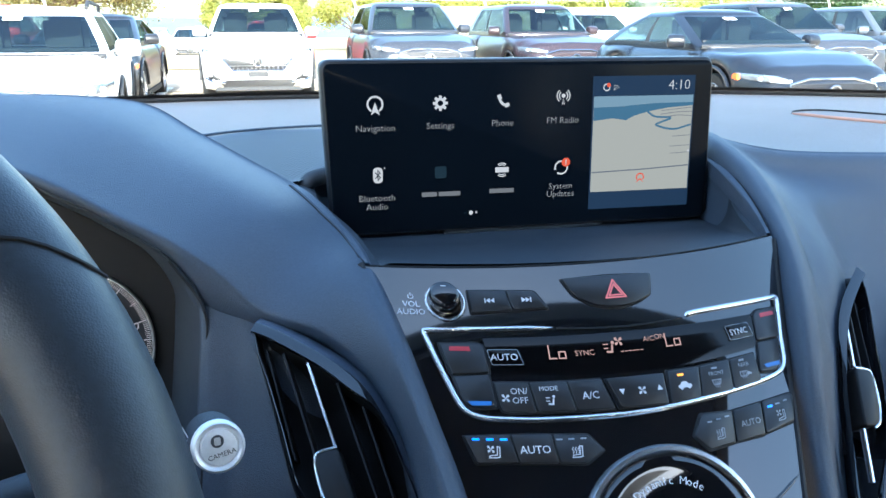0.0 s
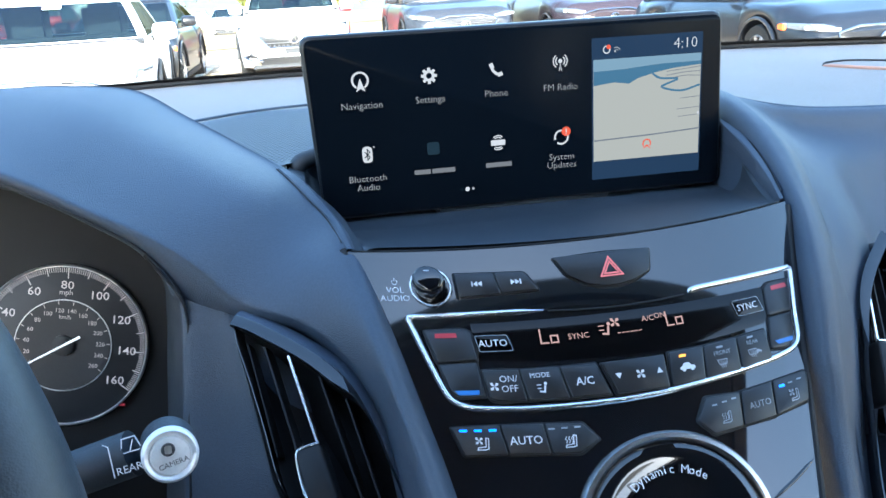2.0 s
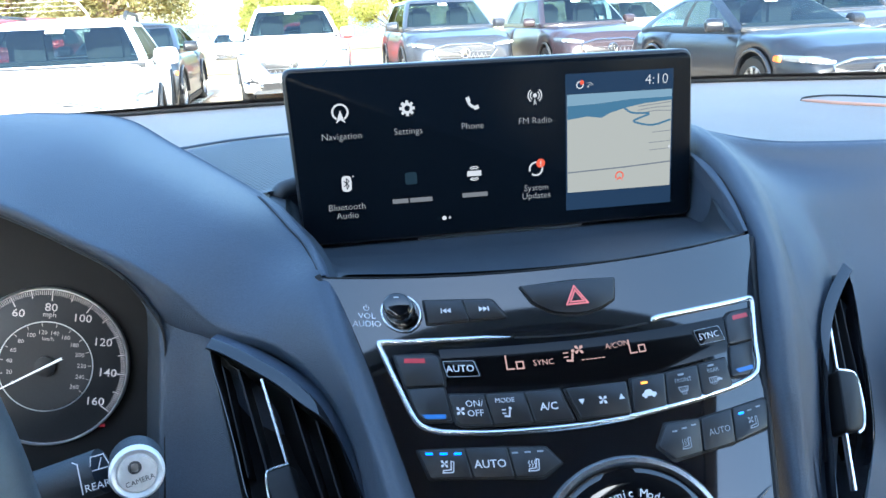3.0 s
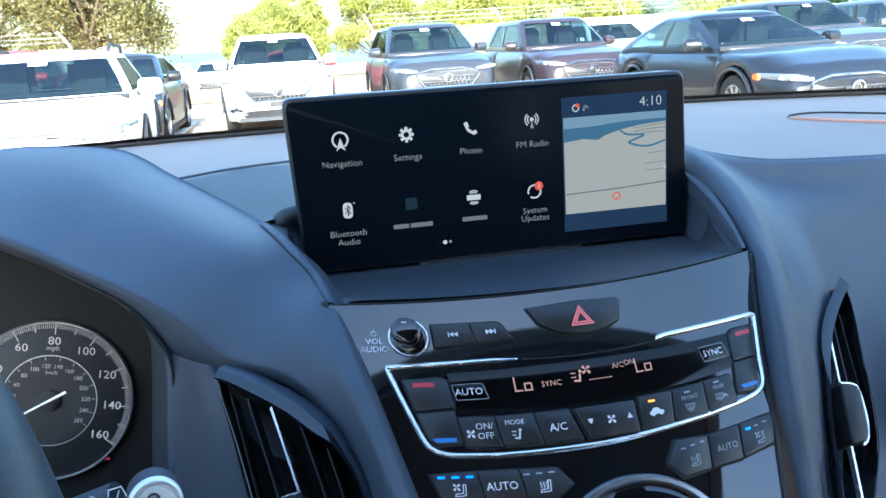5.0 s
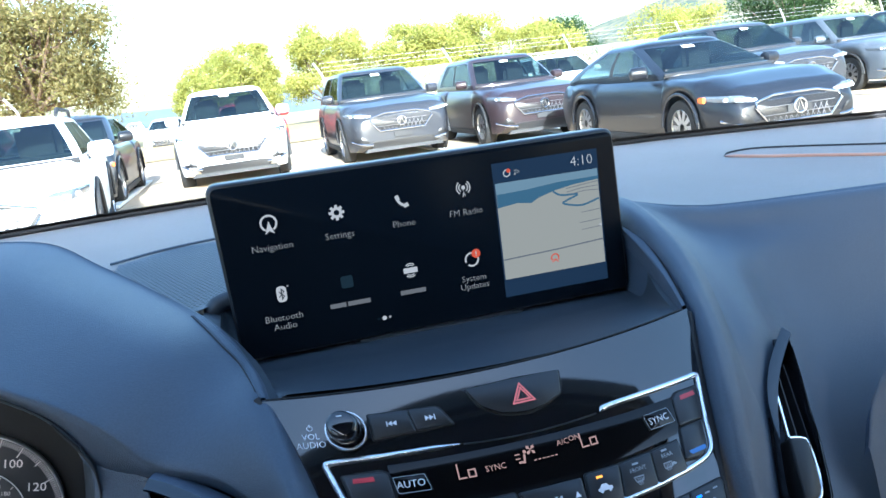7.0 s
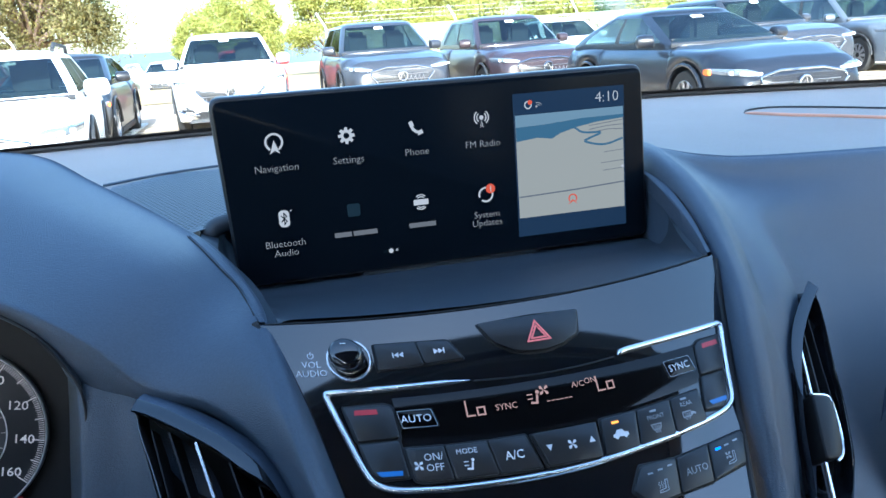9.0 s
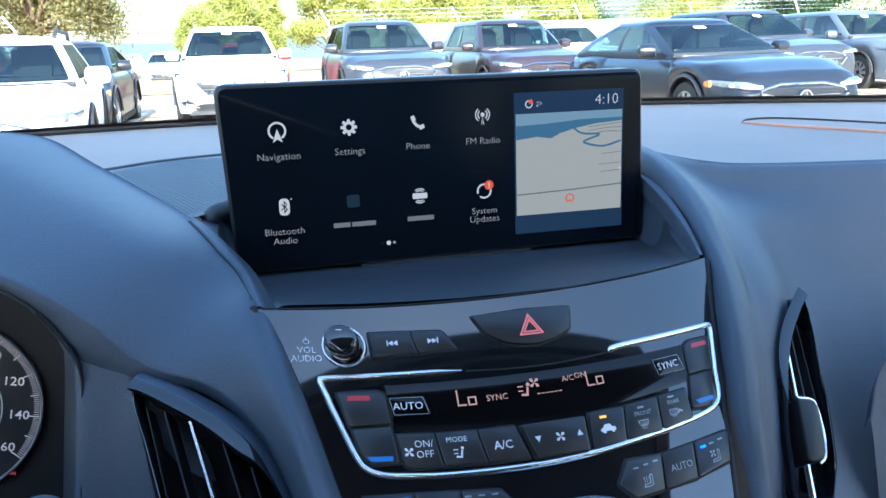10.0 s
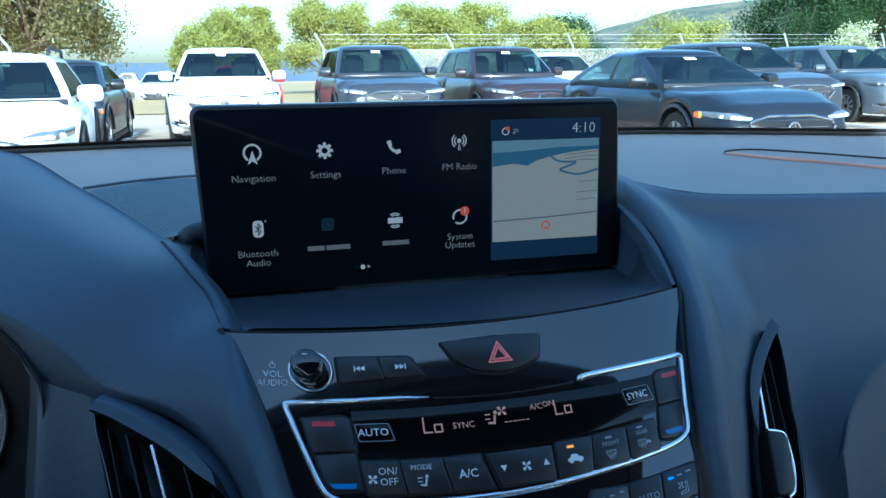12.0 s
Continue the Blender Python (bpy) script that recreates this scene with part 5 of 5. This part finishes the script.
            sheets.setdefault(nm, []).append((skin_v[r][k], skin_v[r][(k + 1) % n_r], skin_v[r + 1][(k + 1) % n_r], skin_v[r + 1][k]))

    def sheet(nm):
        bm = bmesh.new()
        seen = {}
        for f in sheets[nm]:
            vs = []
            for p in f:
                q = tuple(round(x, 5) for x in p)
                if q not in seen:
                    seen[q] = bm.verts.new(p)
                vs.append(seen[q])
            if len(set(vs)) == 4:
                bm.faces.new(vs)
        return bm
    for nm, out_name, m_ in (("shell", "pillar_frame", body), ("roof", "roof", roof or body), ("post", "door_post", CLAD), ("rear_window", "rear_window", GLASS_CAR),
                             ("door_window", "side_window", GLASS_CAR), ("rear_door_window", "side_window", GLASS_CAR), ("door_window_off", "side_window", GLASS_CAR), ("rear_door_window_off", "side_window", GLASS_CAR)):
        part(out_name, sheet(nm), m_, c)
    ws = part("windscreen", sheet("windscreen"), GLASS_CAR, c, "tinted windscreen")
    for s in (1, -1):
        # mirror
        mb = tube_bm([(s * (hw + .05 + .11 * k), ab + .38 + .03 * k, belt + .09) for k in (-1, -.85, -.5, 0, .5, .85, 1)], lambda q: .085 * max(.25, 1 - (2 * q - 1) ** 4) ** .5, 14)
        part("mirror", mb, body, c)
        part("mirror_arm", tube_bm([(s * (hw - .08), ab + .40, belt + .03), (s * (hw + .02), ab + .39, belt + .06)], .025, 8), CLAD, c)
        # lamps
        zl = spec["nose"] - .115
        def skin(lo_in, lo_out, hi_out, hi_in, out):
            rows_l = []
            for i in range(9):
                a = i / 8
                p0, p1 = Vector(lo_in).lerp(Vector(lo_out), a), Vector(hi_in).lerp(Vector(hi_out), a)
                rows_l.append([Vector((p.x * hw * s, front(p.x * hw, p.y) - out * (1 if 0 < k < 4 else -.6), p.y)) for k, p in enumerate(p0.lerp(p1, k / 4) for k in range(5))])
            return grid_bm(rows_l)
        lamp_ob = part("headlight", skin((.50, zl - .045), (.955, zl + .02), (.965, zl + .085), (.53, zl + .055), .014), LAMP, c, "clear headlight")
        for k in range(5):
            x = .57 + .30 * k / 4
            y = front(x * hw, zl + .01)
            part("led", box_bm((x * hw * s - .036, y - .03, zl - .018 + .03 * k / 4), (x * hw * s + .036, y + .02, zl + .024 + .03 * k / 4), .008), LED, lamp_ob)
        y = front(.955 * hw, zl + .05)
        if not spec["clad"]:
            part("amber_lamp", box_bm((s * hw * .955 - .03, y - .02, zl + .005), (s * hw * .955 + .028, y + .10, zl + .075), .01), AMBER, lamp_ob)
        # fog lamp recess
        part("fog_recess", skin((.60, .36), (.90, .41), (.89, .56), (.68, .48), .008), MESH_BLACK, c)
        part("fog_trim", tube_bm([Vector((u * hw * s, front(u * hw, z) - .015, z)) for u, z in ((.56, .34), (.66, .345), (.78, .37), (.90, .42))], .016, 6), TRIM_CHROME, c)
        # sill
        part("sill", box_bm((s * hw * .93 - .05, spec["fa"] + wr + .08, zb - .03), (s * hw * .93 + .05, spec["ra"] - wr - .08, zb + .10), .03), CLAD, c)
        # wheels
        for ya in (spec["fa"], spec["ra"]):
            x0 = s * (hw - .115)
            tyre = bmesh.new()
            prof = [(wr * .66, -.10), (wr * .95, -.105), (wr, -.07), (wr, .07), (wr * .95, .105), (wr * .66, .10)]
            rg = [[tyre.verts.new((x0 + h, ya + r * math.cos(a), wr + r * math.sin(a))) for a in (2 * math.pi * k / 28 for k in range(28))] for r, h in prof]
            for p, q2 in zip(rg, rg[1:]):
                for k in range(28):
                    tyre.faces.new((p[k], p[(k + 1) % 28], q2[(k + 1) % 28], q2[k]))
            wheel_ob = part("wheel", tyre, TYRE, c, "black tyre on an alloy rim")
            rb = bmesh.new()
            for k in range(10):
                a = 2 * math.pi * k / 10
                e = Vector((0, math.cos(a), math.sin(a)))
                g = Vector((0, -math.sin(a), math.cos(a)))
                o = Vector((x0 + s * .085, ya, wr))
                rb.faces.new([rb.verts.new(p) for p in (o + e * .05 + g * .026, o + e * .05 - g * .026, o + e * wr * .69 - g * .032, o + e * wr * .69 + g * .032)])
            rgs = [[rb.verts.new((x0 + s * h, ya + r * math.cos(a), wr + r * math.sin(a))) for a in (2 * math.pi * k / 28 for k in range(28))] for r, h in ((wr * .70, .09), (wr * .64, .10), (wr * .62, .07), (wr * .6, -.02))]
            for p, q2 in zip(rgs, rgs[1:]):
                for k in range(28):
                    rb.faces.new((p[k], p[(k + 1) % 28], q2[(k + 1) % 28], q2[k]))
            part("rim", rb, RIM, wheel_ob, smooth=False)
            db = bmesh.new()
            db.faces.new([db.verts.new((x0 + s * .03, ya + wr * .66 * math.cos(a), wr + wr * .66 * math.sin(a))) for a in (2 * math.pi * k / 24 for k in range(24))])
            part("brake", db, MESH_BLACK, wheel_ob, smooth=False)
            part("arch", tube_bm([(s * (width(ya) + .002), ya + (wr + .07) * math.cos(a), wr + (wr + .07) * math.sin(a)) for a in (math.pi * k / 16 for k in range(17))], .022, 6), CLAD if spec["clad"] else body, c)
    if tag:
        tb = grid_bm([[Vector((u * .085 - .02, ab + (at - ab) * t - .02 * math.sin(math.pi * t) - .13 * (1 - .5 * t) - .012, belt + .02 + (zt - belt - .02) * t + .004)) for u in (-1, -.5, 0, .5, 1)] for t in (.80, .83, .86, .88)])
        part("sticker", tb, TAG, ws, "white sale sticker")
    part("cabin_floor", box_bm((-wb * .93, ab + .08, belt + .02), (wb * .93, cb - .1, belt + .05), .01), SEAT, c)
    part("dash_panel", box_bm((-wb * .9, ab + .12, belt + .03), (wb * .9, ab + .45, belt + .10), .03), SEAT, c)
    for x0 in (-.38, .38):
        part("seat_back", box_bm((x0 - .22, ab + 1.15, belt - .2), (x0 + .22, ab + 1.30, belt + .42), .07), SEAT, c)
    if rails:
        for s in (1, -1):
            part("roof_rail", tube_bm([(s * wt * .93, at + .1, H - .02), (s * wt * .94, at + .25, H + .045), (s * wt * .94, ct - .2, H + .035), (s * wt * .92, ct, H - .05)], .02, 8), CLAD, c)
    # grille
    zg = spec["nose"] - .235
    gw, gh = .56, .15
    fine = BARS
    outline_g = [(-gw * .95, zg + gh * .62), (-gw, zg + gh * .2), (-gw * .72, zg - gh), (gw * .72, zg - gh), (gw, zg + gh * .2), (gw * .95, zg + gh * .62), (gw * .5, zg + gh), (-gw * .5, zg + gh)]

    def nose(u, v, h):
        return Vector((u, front(u, v) - .004 - h, v))
    g = part("grille", plate(outline_g, nose, -.03, .012, .01), MESH_BLACK, c, "dark grille with a bright surround")
    ob = [Vector((x, z)) for x, z in outline_g]
    part("surround", tube_bm([nose(p.x, p.y, .018) for p in ob + ob[:1]], .016, 6), TRIM_CHROME, g)
    for k in range(-6, 7):
        for lean_g in (-1, 1):
            u0, u1 = .078 * k - lean_g * .06, .078 * k + lean_g * .06
            if max(abs(u0), abs(u1)) < gw * .86:
                part("grille_wing", tube_bm([nose(u0 * .9, zg - gh * .85, .014), nose(u1, zg + gh * .7, .014)], .006, 4), fine, g)
    for v in (-.45, .15):
        part("grille_bar", tube_bm([nose(u * gw * .82, zg + v * gh, .016) for u in (-1, -.5, 0, .5, 1)], .006, 4), fine, g)
    part("badge_disc", plate(rounded([(-.07, zg - .075), (.07, zg - .075), (.07, zg + .075), (-.07, zg + .075)], .07, 6), nose, 0, .024, .006), MESH_BLACK, g)
    part("badge", tube_bm([nose(.075 * math.cos(a), zg + .08 * math.sin(a), .03) for a in (2 * math.pi * k / 20 for k in range(21))], .014, 6), TRIM_CHROME, g)
    part("badge_bar", tube_bm([nose(-.045, zg - .06, .03), nose(-.005, zg + .07, .03), nose(.045, zg - .06, .03)], .011, 5), TRIM_CHROME, g)
    part("intake", plate([(-.55, .27), (.55, .27), (.62, .36), (.50, .40), (-.50, .40), (-.62, .36)], nose, -.02, .014, .008), MESH_BLACK, c)
    part("plate_mount", plate([(-.16, .44), (.16, .44), (.16, .53), (-.16, .53)], nose, 0, .025, .005), CLAD, c)
    for y0 in (ab + .05,):
        part("cowl", tube_bm([(u * wb * .95, y0 - .13 * (1 - u * u), belt + .025) for u in [k / 5 - 1 for k in range(11)]], .03, 6), CLAD, c)
    if spec["clad"]:
        part("front_apron", plate([(-.72, .22), (.72, .22), (.66, .28), (-.66, .28)], nose, -.05, .02, .01), CLAD, c)
    x, y = place
    c.matrix_basis = pose(x, y + L / 2, gz(y + 1.5), 0.94 if y < 17 else 0, 0, turn)
    return c


WHITE = paint("white_paint", (0.78, 0.78, 0.77), 0.03)
GREY = paint("grey_paint", (0.026, 0.028, 0.034))
MAROON = paint("dark_maroon_paint", (0.026, 0.018, 0.021))
NAVY = paint("dark_blue_grey_paint", (0.009, 0.011, 0.016))
BLACK = paint("black_paint", (0.014, 0.015, 0.018))
STEEL = paint("steel_blue_paint", (0.07, 0.082, 0.10))
RED = paint("red_paint", (0.35, 0.03, 0.03))
SILVER = paint("silver_paint", (0.42, 0.43, 0.44))

car("suv", "white sport utility vehicle with black roof rails", dict(SUV, H=1.42, belt=.93, hood=.90, nose=.82), WHITE, (-2.3, 6.9), 6, rails=True)
car("sedan", "dark sedan parked behind a white vehicle", SEDAN, BLACK, (-2.65, 12.6), 0)
car("suv", "white sport utility vehicle parked nose out", SUV, WHITE, (0.0, 14.0), 0)
car("suv", "large grey sport utility vehicle parked nose out", BIG, GREY, (2.92, 14.2), 0)
car("suv", "dark maroon sport utility vehicle parked nose out", SUV, MAROON, (5.45, 13.8), 0)
car("sedan", "dark blue-grey sport sedan with a mesh grille", SEDAN, NAVY, (6.2, 8.0), 0)
car("suv", "dark grey large utility vehicle behind the sedan", BIG, GREY, (10.5, 13.2), 0)
car("suv", "steel blue sport utility vehicle in the row", SUV, STEEL, (13.75, 14.0), 0)
car("suv", "black utility vehicle at the row's end", SUV, BLACK, (17.2, 14.4), 0)
car("suv", "white compact vehicle in the row behind", SUV, WHITE, (9.0, 19.5), 0, tag=False)
car("sedan", "red sedan in the row behind", SEDAN, RED, (0.45, 20.5), 0, tag=False)
car("suv", "red utility vehicle behind the white one", SUV, RED, (-5.2, 14.5), 0, tag=False)
car("sedan", "silver sedan parked far off", SEDAN, SILVER, (-2.75, 36), 0, tag=False)
pk = car("pickup_truck", "white pickup truck seen from its side", dict(BIG, L=5.6, ct=0.7, cb=1.0, W=2.0, H=1.85), WHITE, (-8.6, 76), -90, tag=False, category="pickup truck")

# ---- fence ----
STEEL_POST = mat("galvanised_steel", (0.45, 0.46, 0.46), 0.45, metal=0.6, grain=0.3, grain_scale=40)
fence = thing("fence", "chain-link fence with angled barbed-wire arms", "fence", (12, 25, gz(25)))
FY = 25.0
post_x = [2.9 + 4.0 * k for k in range(9)]
for x in post_x + [-5.6, -9.6]:
    part("post", tube_bm([(x, FY, gz(FY) - .1), (x, FY, gz(FY) + 1.85), (x - .02, FY - .01, gz(FY) + 1.95), (x - .26, FY - .12, gz(FY) + 2.33)], .035, 8), STEEL_POST, fence)
wires = bmesh.new()


def wire(a, b, r=.006):
    d = (Vector(b) - Vector(a)).normalized()
    s = d.cross(Vector((0, 1, 0))).normalized() * r
    wires.faces.new([wires.verts.new(p) for p in (Vector(a) + s, Vector(a) - s, Vector(b) - s, Vector(b) + s)])


for x0, x1 in ((2.9, 34.9), (-30, -5.6)):
    z0, z1 = gz(FY) + .05, gz(FY) + 1.85
    n = int((x1 - x0) / .11)
    for k in range(n):
        x = x0 + .11 * k
        wire((x, FY, z0), (min(x1, x + 1.8), FY, z1), .0045)
        wire((x, FY, z1), (min(x1, x + 1.8), FY, z0), .0045)
    for q in (0.1, .22, .35):
        wire((x0 - .25 * q, FY - .3 * q, z1 + .1 + q), (x1 - .25 * q, FY - .3 * q, z1 + .1 + q), .0025)
    wire((x0, FY, z1), (x1, FY, z1), .006)
part("wire_mesh", wires, STEEL_POST, fence, smooth=False)["kind"] = "stuff"

# ---- trees ----
BARK = mat("bark", (0.16, 0.11, 0.075), 0.9, grain=0.5, grain_scale=8, bump=0.6, bump_scale=12)


def leaf_mat(name, c, d):
    m = mat(name, c, 0.7, spec=0.15, vary=0.9, second=d, patch=0.3, patch_scale=0.5)
    nt = m.node_tree
    b = nt.nodes["Principled BSDF"]
    tr = nt.nodes.new("ShaderNodeBsdfTranslucent")
    tr.inputs[0].default_value = (c[0] * 1.6, c[1] * 1.6, c[2] * .8, 1)
    mx = nt.nodes.new("ShaderNodeMixShader")
    mx.inputs[0].default_value = 0.35
    out = [n for n in nt.nodes if n.type == "OUTPUT_MATERIAL"][0]
    nt.links.new(b.outputs[0], mx.inputs[1])
    nt.links.new(tr.outputs[0], mx.inputs[2])
    nt.links.new(mx.outputs[0], out.inputs[0])
    return m


LEAF_YELLOW = leaf_mat("yellow_green_leaves", (0.30, 0.29, 0.075), (0.17, 0.19, 0.05))
LEAF_DARK = leaf_mat("dark_green_leaves", (0.05, 0.085, 0.03), (0.02, 0.04, 0.015))
LEAF_EUC = leaf_mat("dry_olive_leaves", (0.20, 0.165, 0.075), (0.09, 0.09, 0.035))
LEAF_WHITE = leaf_mat("white_blossom", (0.55, 0.55, 0.46), (0.10, 0.14, 0.05))
rnd = random.Random(7)


def tree(name, label, x, y, h, spread, leaves, count, leaf=0.12, clumps=26, trunk=0.14, low=0.25, gap=0.35):
    base = gz(y) + (0.25 if y > 30 else 0)
    t = thing(name, label, "tree" if "tree" in name else "shrub", (x, y, base), "trees beyond the lot")
    wood = bmesh.new()
    tips = []

    def limb(a, b, r0, r1):
        mid = (a + b) / 2 + Vector([rnd.uniform(-.12, .12) * (b - a).length for _ in range(3)])
        tb = tube_bm(spline([a, mid, b], 7), lambda q: r0 + (r1 - r0) * q, 7)
        me = bpy.data.meshes.new("limb")
        tb.to_mesh(me)
        tb.free()
        wood.from_mesh(me)
        bpy.data.meshes.remove(me)
    fork = Vector((x, y, base + h * low))
    limb(Vector((x, y, base - .1)), fork, trunk, trunk * .75)
    for k in range(clumps):
        a = rnd.uniform(0, 2 * math.pi)
        rr = math.sqrt(rnd.uniform(0.02, 1)) * spread
        zz = rnd.uniform(low * .8, 1.0)
        rr *= math.sqrt(max(0.12, 1 - ((zz - .55) / .55) ** 2))
        tip = Vector((x + rr * math.cos(a), y + rr * math.sin(a), base + h * zz))
        tips.append(tip)
        limb(fork if k % 3 else fork.lerp(tips[rnd.randrange(len(tips))], .5), tip, trunk * .35, trunk * .06)
    part("trunk", wood, BARK, t)
    vs, fs = [], []
    for k in range(count):
        c = tips[rnd.randrange(len(tips))]
        sc = spread * gap
        p = c + Vector((rnd.gauss(0, sc * .5), rnd.gauss(0, sc * .5), rnd.gauss(0, sc * .38)))
        d = Vector((rnd.uniform(-1, 1), rnd.uniform(-1, 1), rnd.uniform(-1.2, .4))).normalized()
        s = d.cross(Vector((rnd.uniform(-1, 1), rnd.uniform(-1, 1), rnd.uniform(-1, 1)))).normalized()
        l = leaf * rnd.uniform(.6, 1.3)
        n = len(vs)
        vs += [p - d * l, p + s * l * .4, p + d * l, p - s * l * .4]
        fs.append((n, n + 1, n + 2, n + 3))
    me = bpy.data.meshes.new("crown")
    me.from_pydata(vs, [], fs)
    me.materials.append(leaves)
    part("crown", me, None, t)
    return t


tree("tree", "tall dry eucalyptus tree beyond the fence", -7.6, 37, 9.5, 3.4, LEAF_EUC, 48000, .095, 50, .30, .22, .30)
tree("tree", "dry eucalyptus tree with sparse foliage", -12.5, 40, 9.0, 3.2, LEAF_EUC, 30000, .095, 40, .28, .22, .30)
for x, y, h, sp in ((0.2, 44, 3.9, 2.1), (1.6, 46, 4.4, 1.2), (5.2, 44, 4.7, 2.0), (8.4, 45, 4.9, 2.2), (11.4, 44, 4.3, 2.0), (14.6, 45, 4.6, 2.2), (17.4, 43, 4.2, 1.9), (-1.9, 47, 3.0, 1.2)):
    tree("tree", "young yellow-green tree beyond the fence", x, y, h, sp, LEAF_YELLOW, 18000, .085, 26, .12, .2, .34)
for x, y, h, sp in ((24.6, 44, 3.7, 2.6), (28.2, 46, 3.7, 2.4)):
    tree("tree", "yellowing bushy tree beyond the fence", x, y, h, sp, LEAF_YELLOW, 18000, .085, 28, .12, .15, .34)
for x, y, h, sp in ((36.5, 47, 6.0, 3.6), (41.5, 48, 7.0, 4.0), (47, 49, 6.5, 4.0), (20.5, 70, 5.5, 2.4), (33, 80, 6.0, 4.0)):
    tree("tree", "dense dark green tree beyond the fence", x, y, h, sp, LEAF_DARK, 45000, .10, 44, .2, .15, .36)
tree("oleander_bush", "oleander bush covered in white blossom", 29.6, 34.5, 2.9, 1.2, LEAF_WHITE, 3500, .09, 22, .06, .15, .36)
tree("shrub", "low brown shrub by the fence", 16.4, 36, 2.0, 1.2, LEAF_EUC, 2500, .10, 16, .05, .1, .36)

# ---- hills ----
HILL = mat("oak_hillside", (0.19, 0.155, 0.085), 0.95, grain=0.6, grain_scale=0.12, patch=0.7, patch_scale=0.03, second=(0.05, 0.075, 0.05))
hb = [[Vector((x, 420 + 60 * j, -2 + (66 * math.exp(-((x - 520) / 120) ** 2) + 40 * math.exp(-((x - 700) / 160) ** 2) + 26 * math.exp(-((x - 370) / 90) ** 2)) * math.sin(math.pi * min(1, j / 6) / 2)
               + 5 * noise.noise(Vector((x * .02, j * .8, 0)))) ) for x in range(100, 1100, 12)] for j in range(9)]
tagged(part("hill", grid_bm(hb), HILL), "wooded dry hillside in the distance", "hill", kind="structure")
# blue of the distant air is put into the hills' own colour
HAZE = mat("far_hills_haze_blue", (0.10, 0.13, 0.17), 0.95, patch=0.4, patch_scale=.01)
fb = [[Vector((x, 1500 + 200 * j, (46 + 20 * noise.noise(Vector((x * .004, 3, 0)))) * j / 2)) for x in range(-900, 700, 40)] for j in range(3)]
tagged(part("backdrop_hills", grid_bm(fb), HAZE), "low hills on the horizon, haze painted in blue", "hill", kind="structure")
